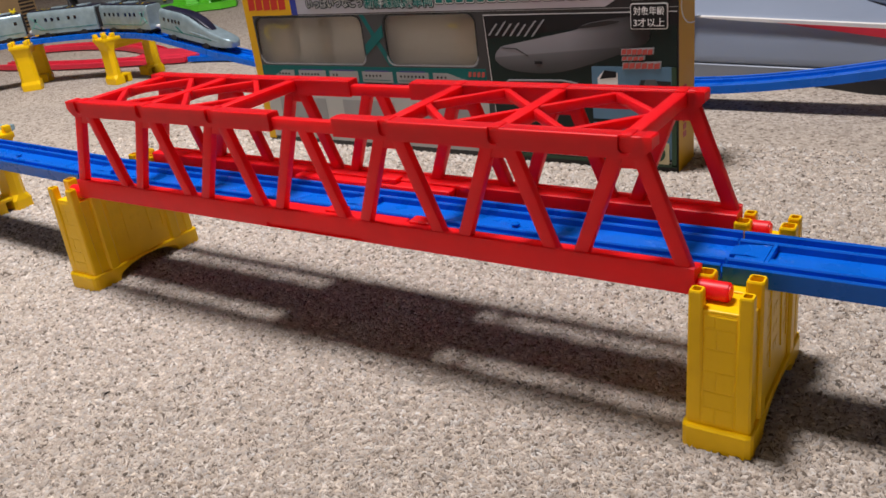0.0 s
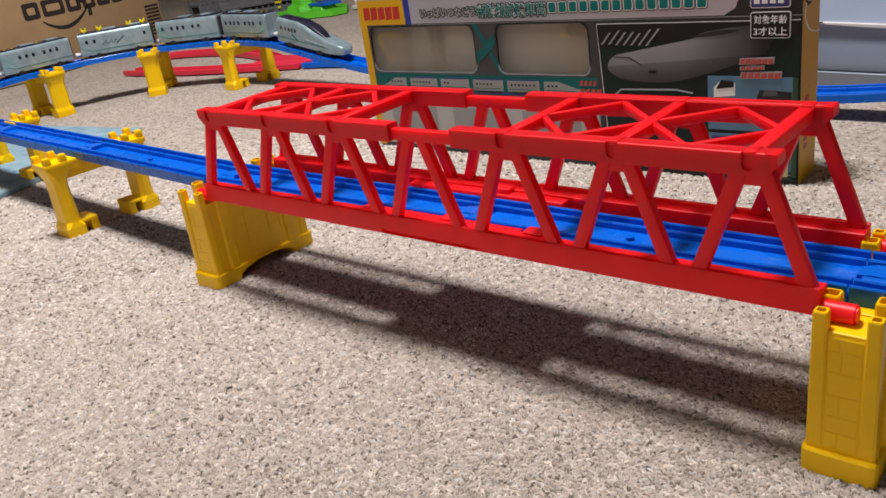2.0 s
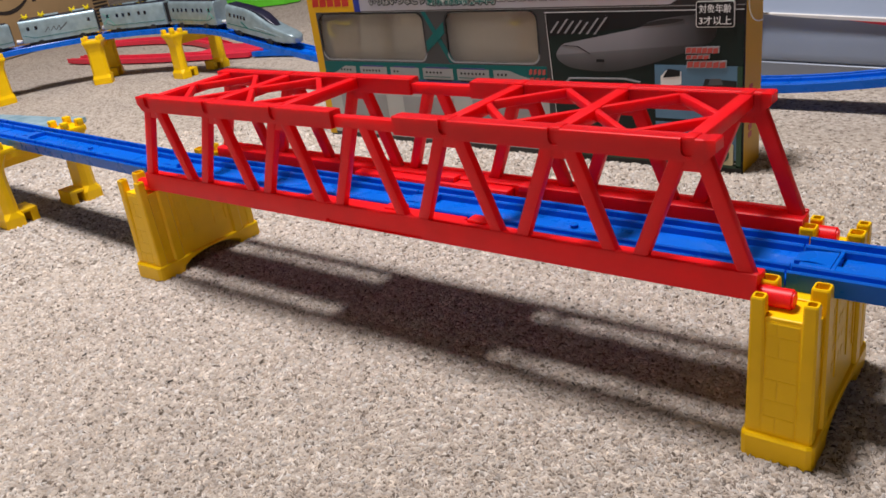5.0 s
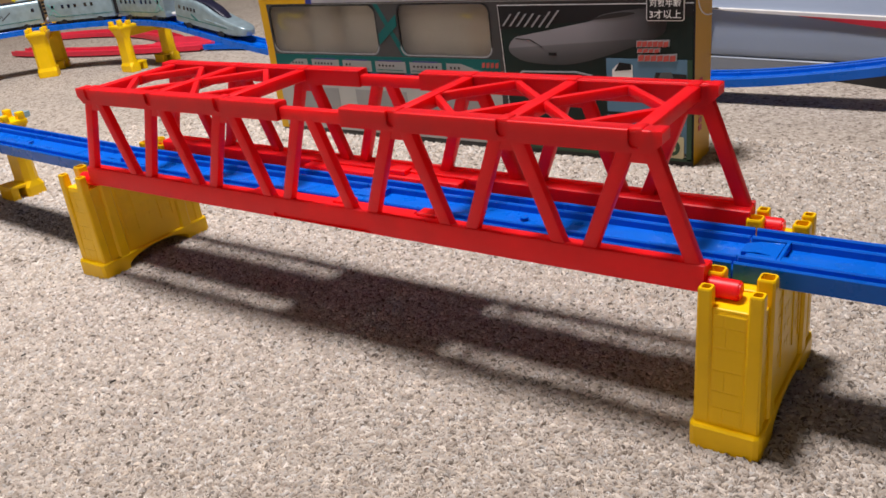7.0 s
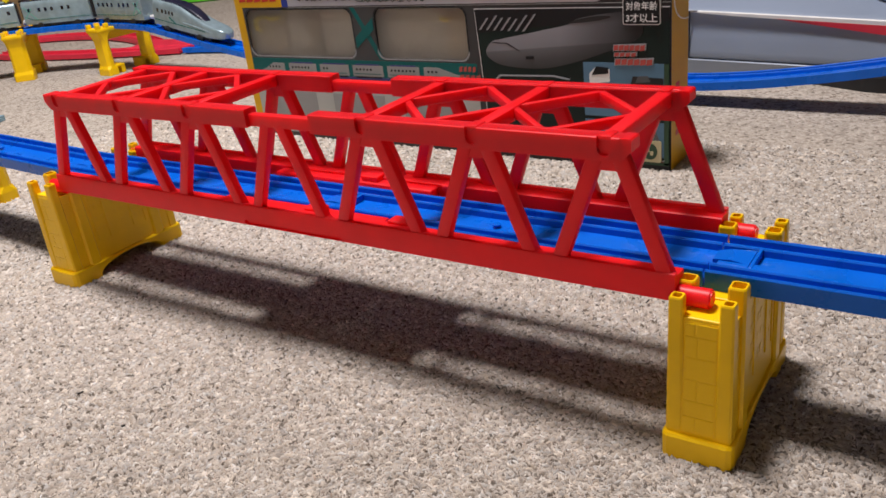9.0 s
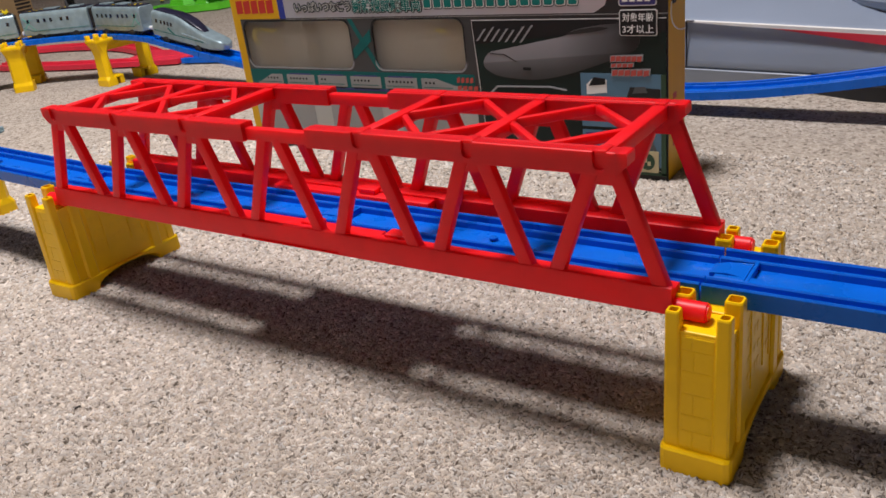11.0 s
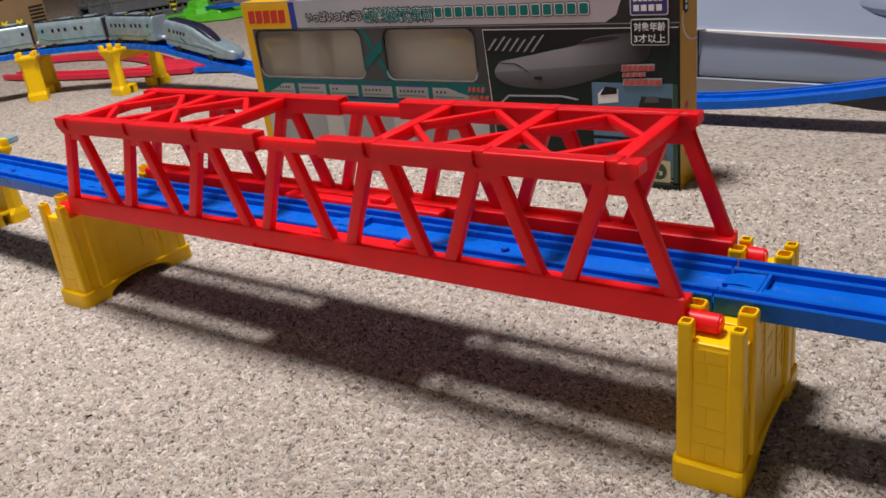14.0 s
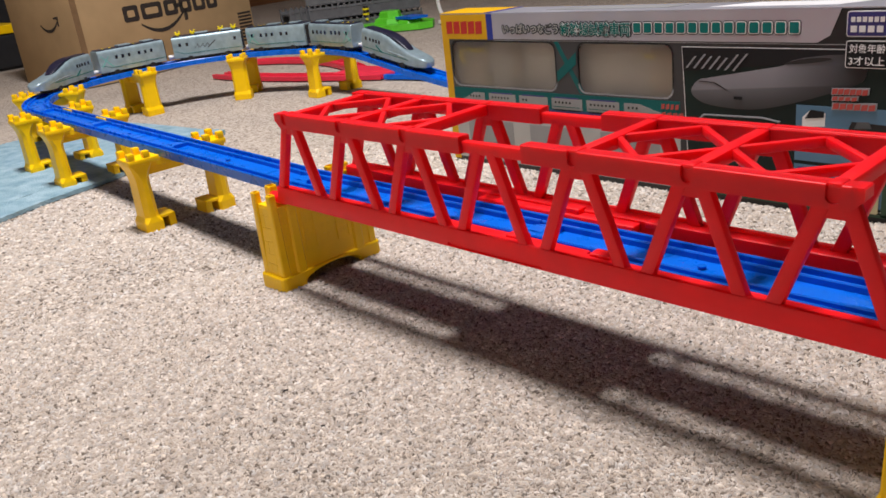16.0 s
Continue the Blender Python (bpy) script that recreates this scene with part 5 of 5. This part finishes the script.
def grey_viaduct(p, q, z0, lean):
    """A length of grey girder with close ribs and a toothed edge."""
    p, q = Vector(p), Vector(q)
    t = thing("girder", "grey plastic toy viaduct girder with ribbed sides", "toy scenery", "grey girders")
    d = (q - p).normalized()
    side = Vector((-d.y, d.x, 0))
    up = Vector((0, 0, 1))
    base = p + up * z0
    length = (q - p).length
    m = Matrix((d, side, up)).transposed().to_4x4()
    m.translation = base
    m = m @ pose(0, 0, 0, lean, 0, 0)
    part("deck", rbox((0, -0.030, 0.020), (length, 0.030, 0.026), 0.001, m=m), GREY, t)
    for s in (-1, 1):
        part("flange", rbox((0, s * 0.030 - 0.002, 0.0), (length, s * 0.030 + 0.002, 0.006), 0.0006, m=m), GREY, t)
        part("rail_edge", rbox((0, s * 0.030 - 0.002, 0.026), (length, s * 0.030 + 0.002, 0.032), 0.0006, m=m), GREY, t)
        part("web", rbox((0, s * 0.030 - 0.0012, 0.003), (length, s * 0.030 + 0.0012, 0.021), 0.0, m=m), GREY, t)
        n = int(length / 0.016)
        for k in range(n + 1):
            x = k * length / n
            part("rib", rbox((x - 0.0022, s * 0.030 - 0.003, 0.004), (x + 0.0022, s * 0.030 + 0.003, 0.038), 0.0, m=m), GREY, t)
    return t


grey_viaduct((-1.700, 0.985, 0), (-1.640, 1.330, 0), 0.000, 0)
grey_viaduct((-1.715, 0.995, 0), (-1.655, 1.330, 0), 0.0385, 0)
grey_viaduct((-1.660, 1.030, 0), (-1.490, 1.290, 0), 0.000, 0)
grey_viaduct((-1.690, 1.060, 0), (-1.510, 1.305, 0), 0.0385, 0)
grey_viaduct((-1.700, 1.060, 0), (-1.530, 1.305, 0), 0.0770, 0)


def dark_cabinet():
    c = thing("low_cabinet", "low black cabinet with a yellow board on it", "cabinet")
    part("body", rbox((-2.75, 0.02, 0.0), (-2.32, 0.52, 0.098), 0.003), BLACK, c)
    part("back_panel", rbox((-2.86, -0.60, 0.0), (-2.76, 0.75, 0.70), 0.004), BLACK, c)
    part("door", rbox((-2.322, 0.03, 0.006), (-2.316, 0.265, 0.092), 0.001), BLACK, c)
    part("door", rbox((-2.322, 0.275, 0.006), (-2.316, 0.51, 0.092), 0.001), BLACK, c)
    tagged(solo("yellow_board", rbox((-2.72, 0.05, 0.0982), (-2.315, 0.50, 0.122), 0.002), YELLOW, "yellow plastic board lying on the black cabinet", "board"))


dark_cabinet()


# ---- lint on the carpet ----
def lint():
    rng = random.Random(11)
    bm = bmesh.new()
    for _ in range(60):
        x, y = rng.uniform(-0.75, 0.25), rng.uniform(-0.22, 0.22)
        a, l, w = rng.uniform(0, math.pi), rng.uniform(0.0012, 0.0036), rng.uniform(0.0004, 0.0008)
        d = Vector((math.cos(a), math.sin(a), 0)) * l
        beam((x, y, 0.0002), Vector((x, y, 0.0002)) + d, w, w, 0.0, into=bm, side=(0, 0, 1))
    solo("carpet_lint", bm, BLACK, "tiny dark bits of lint on the carpet", "lint", kind="stuff")


lint()


# ---- carpet pile: curled loops over the near floor ----
def carpet_pile():
    rng = np.random.default_rng(7)
    def scatter(step, near, limit):
        xs, ys = np.meshgrid(np.arange(-0.95, 0.43, step), np.arange(-0.29, 0.36, step), indexing="ij")
        p = np.stack([xs.ravel(), ys.ravel()], 1)
        p += rng.uniform(-0.5, 0.5, p.shape) * step * 1.3
        far = np.hypot(p[:, 0] - 0.30, p[:, 1] + 0.33)
        # only the stretch of floor in front of and beside the bridge
        p, far = (a[(p[:, 1] > -0.345 - 0.3 * p[:, 0]) & (p[:, 1] > -0.25 + 0.62 * p[:, 0])] for a in (p, far))
        return p[(far > near) & (far < limit - 0.2 * rng.uniform(0, 1, len(p)) ** 2)]

    pts = np.concatenate([scatter(0.00130, 0.12, 0.66), scatter(0.0022, 0.56, 1.04)])
    n = len(pts)
    # each loop: an arched strand of 4 rings of 3 points
    ang = rng.uniform(0, 2 * np.pi, n)
    size = np.where(np.hypot(pts[:, 0] - 0.30, pts[:, 1] + 0.33) < 0.62, 1.0, 1.35)
    length = rng.uniform(0.0024, 0.0046, n) * size
    width = rng.uniform(0.00019, 0.00032, n) * size
    rise = rng.uniform(0.0003, 0.0021, n)
    bend = rng.uniform(-1.5, 1.5, n)
    d = np.stack([np.cos(ang), np.sin(ang)], 1)
    q = np.stack([-np.sin(ang), np.cos(ang)], 1)
    rings = []
    for k, f in enumerate((-0.5, -0.2, 0.2, 0.5)):
        arch = (1 - (2 * f) ** 2)
        mid = pts + d * (f * length)[:, None] + q * (bend * length * (f * f))[:, None]
        z = -0.0024 + rise * arch
        for dy, dz in ((-1, 0.0), (0, 1.0), (1, 0.0)):
            w = width * (1.0 if k in (1, 2) else 0.7)
            p2 = mid + q * (dy * w)[:, None]
            rings.append(np.concatenate([p2, (z + w * 0.8 if dz else np.full(n, -0.0027))[:, None]], 1))
    verts = np.stack(rings, 1)
    faces = []
    for k in range(3):
        a, b = 3 * k, 3 * (k + 1)
        faces += [(a, a + 1, b + 1, b), (a + 1, a + 2, b + 2, b + 1)]
    faces = np.array(faces)
    loops = (faces[None] + (np.arange(n) * 12)[:, None, None]).reshape(-1)
    me = bpy.data.meshes.new("carpet_pile")
    nf = n * len(faces)
    me.vertices.add(n * 12)
    me.vertices.foreach_set("co", verts.reshape(-1))
    me.loops.add(nf * 4)
    me.loops.foreach_set("vertex_index", loops.astype(np.int32))
    me.polygons.add(nf)
    me.polygons.foreach_set("loop_start", np.arange(0, nf * 4, 4, dtype=np.int32))
    me.update(calc_edges=True)
    me.validate()
    me.shade_smooth()
    me.materials.append(PILE)
    # dark sheet under the loops; its colour stands in for the shade between them
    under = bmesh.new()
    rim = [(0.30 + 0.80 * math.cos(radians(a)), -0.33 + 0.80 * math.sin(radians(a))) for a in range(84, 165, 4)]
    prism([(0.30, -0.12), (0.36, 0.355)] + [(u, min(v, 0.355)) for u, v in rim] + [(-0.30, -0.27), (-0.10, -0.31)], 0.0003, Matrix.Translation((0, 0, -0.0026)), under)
    solo("carpet_weave", under, GAP_SHADE, "dark brown sheet painting the shade between the carpet loops", "carpet", kind="structure")
    tagged(new("carpet_pile", me), "beige, grey and brown curled carpet pile", "carpet", kind="stuff")


carpet_pile()
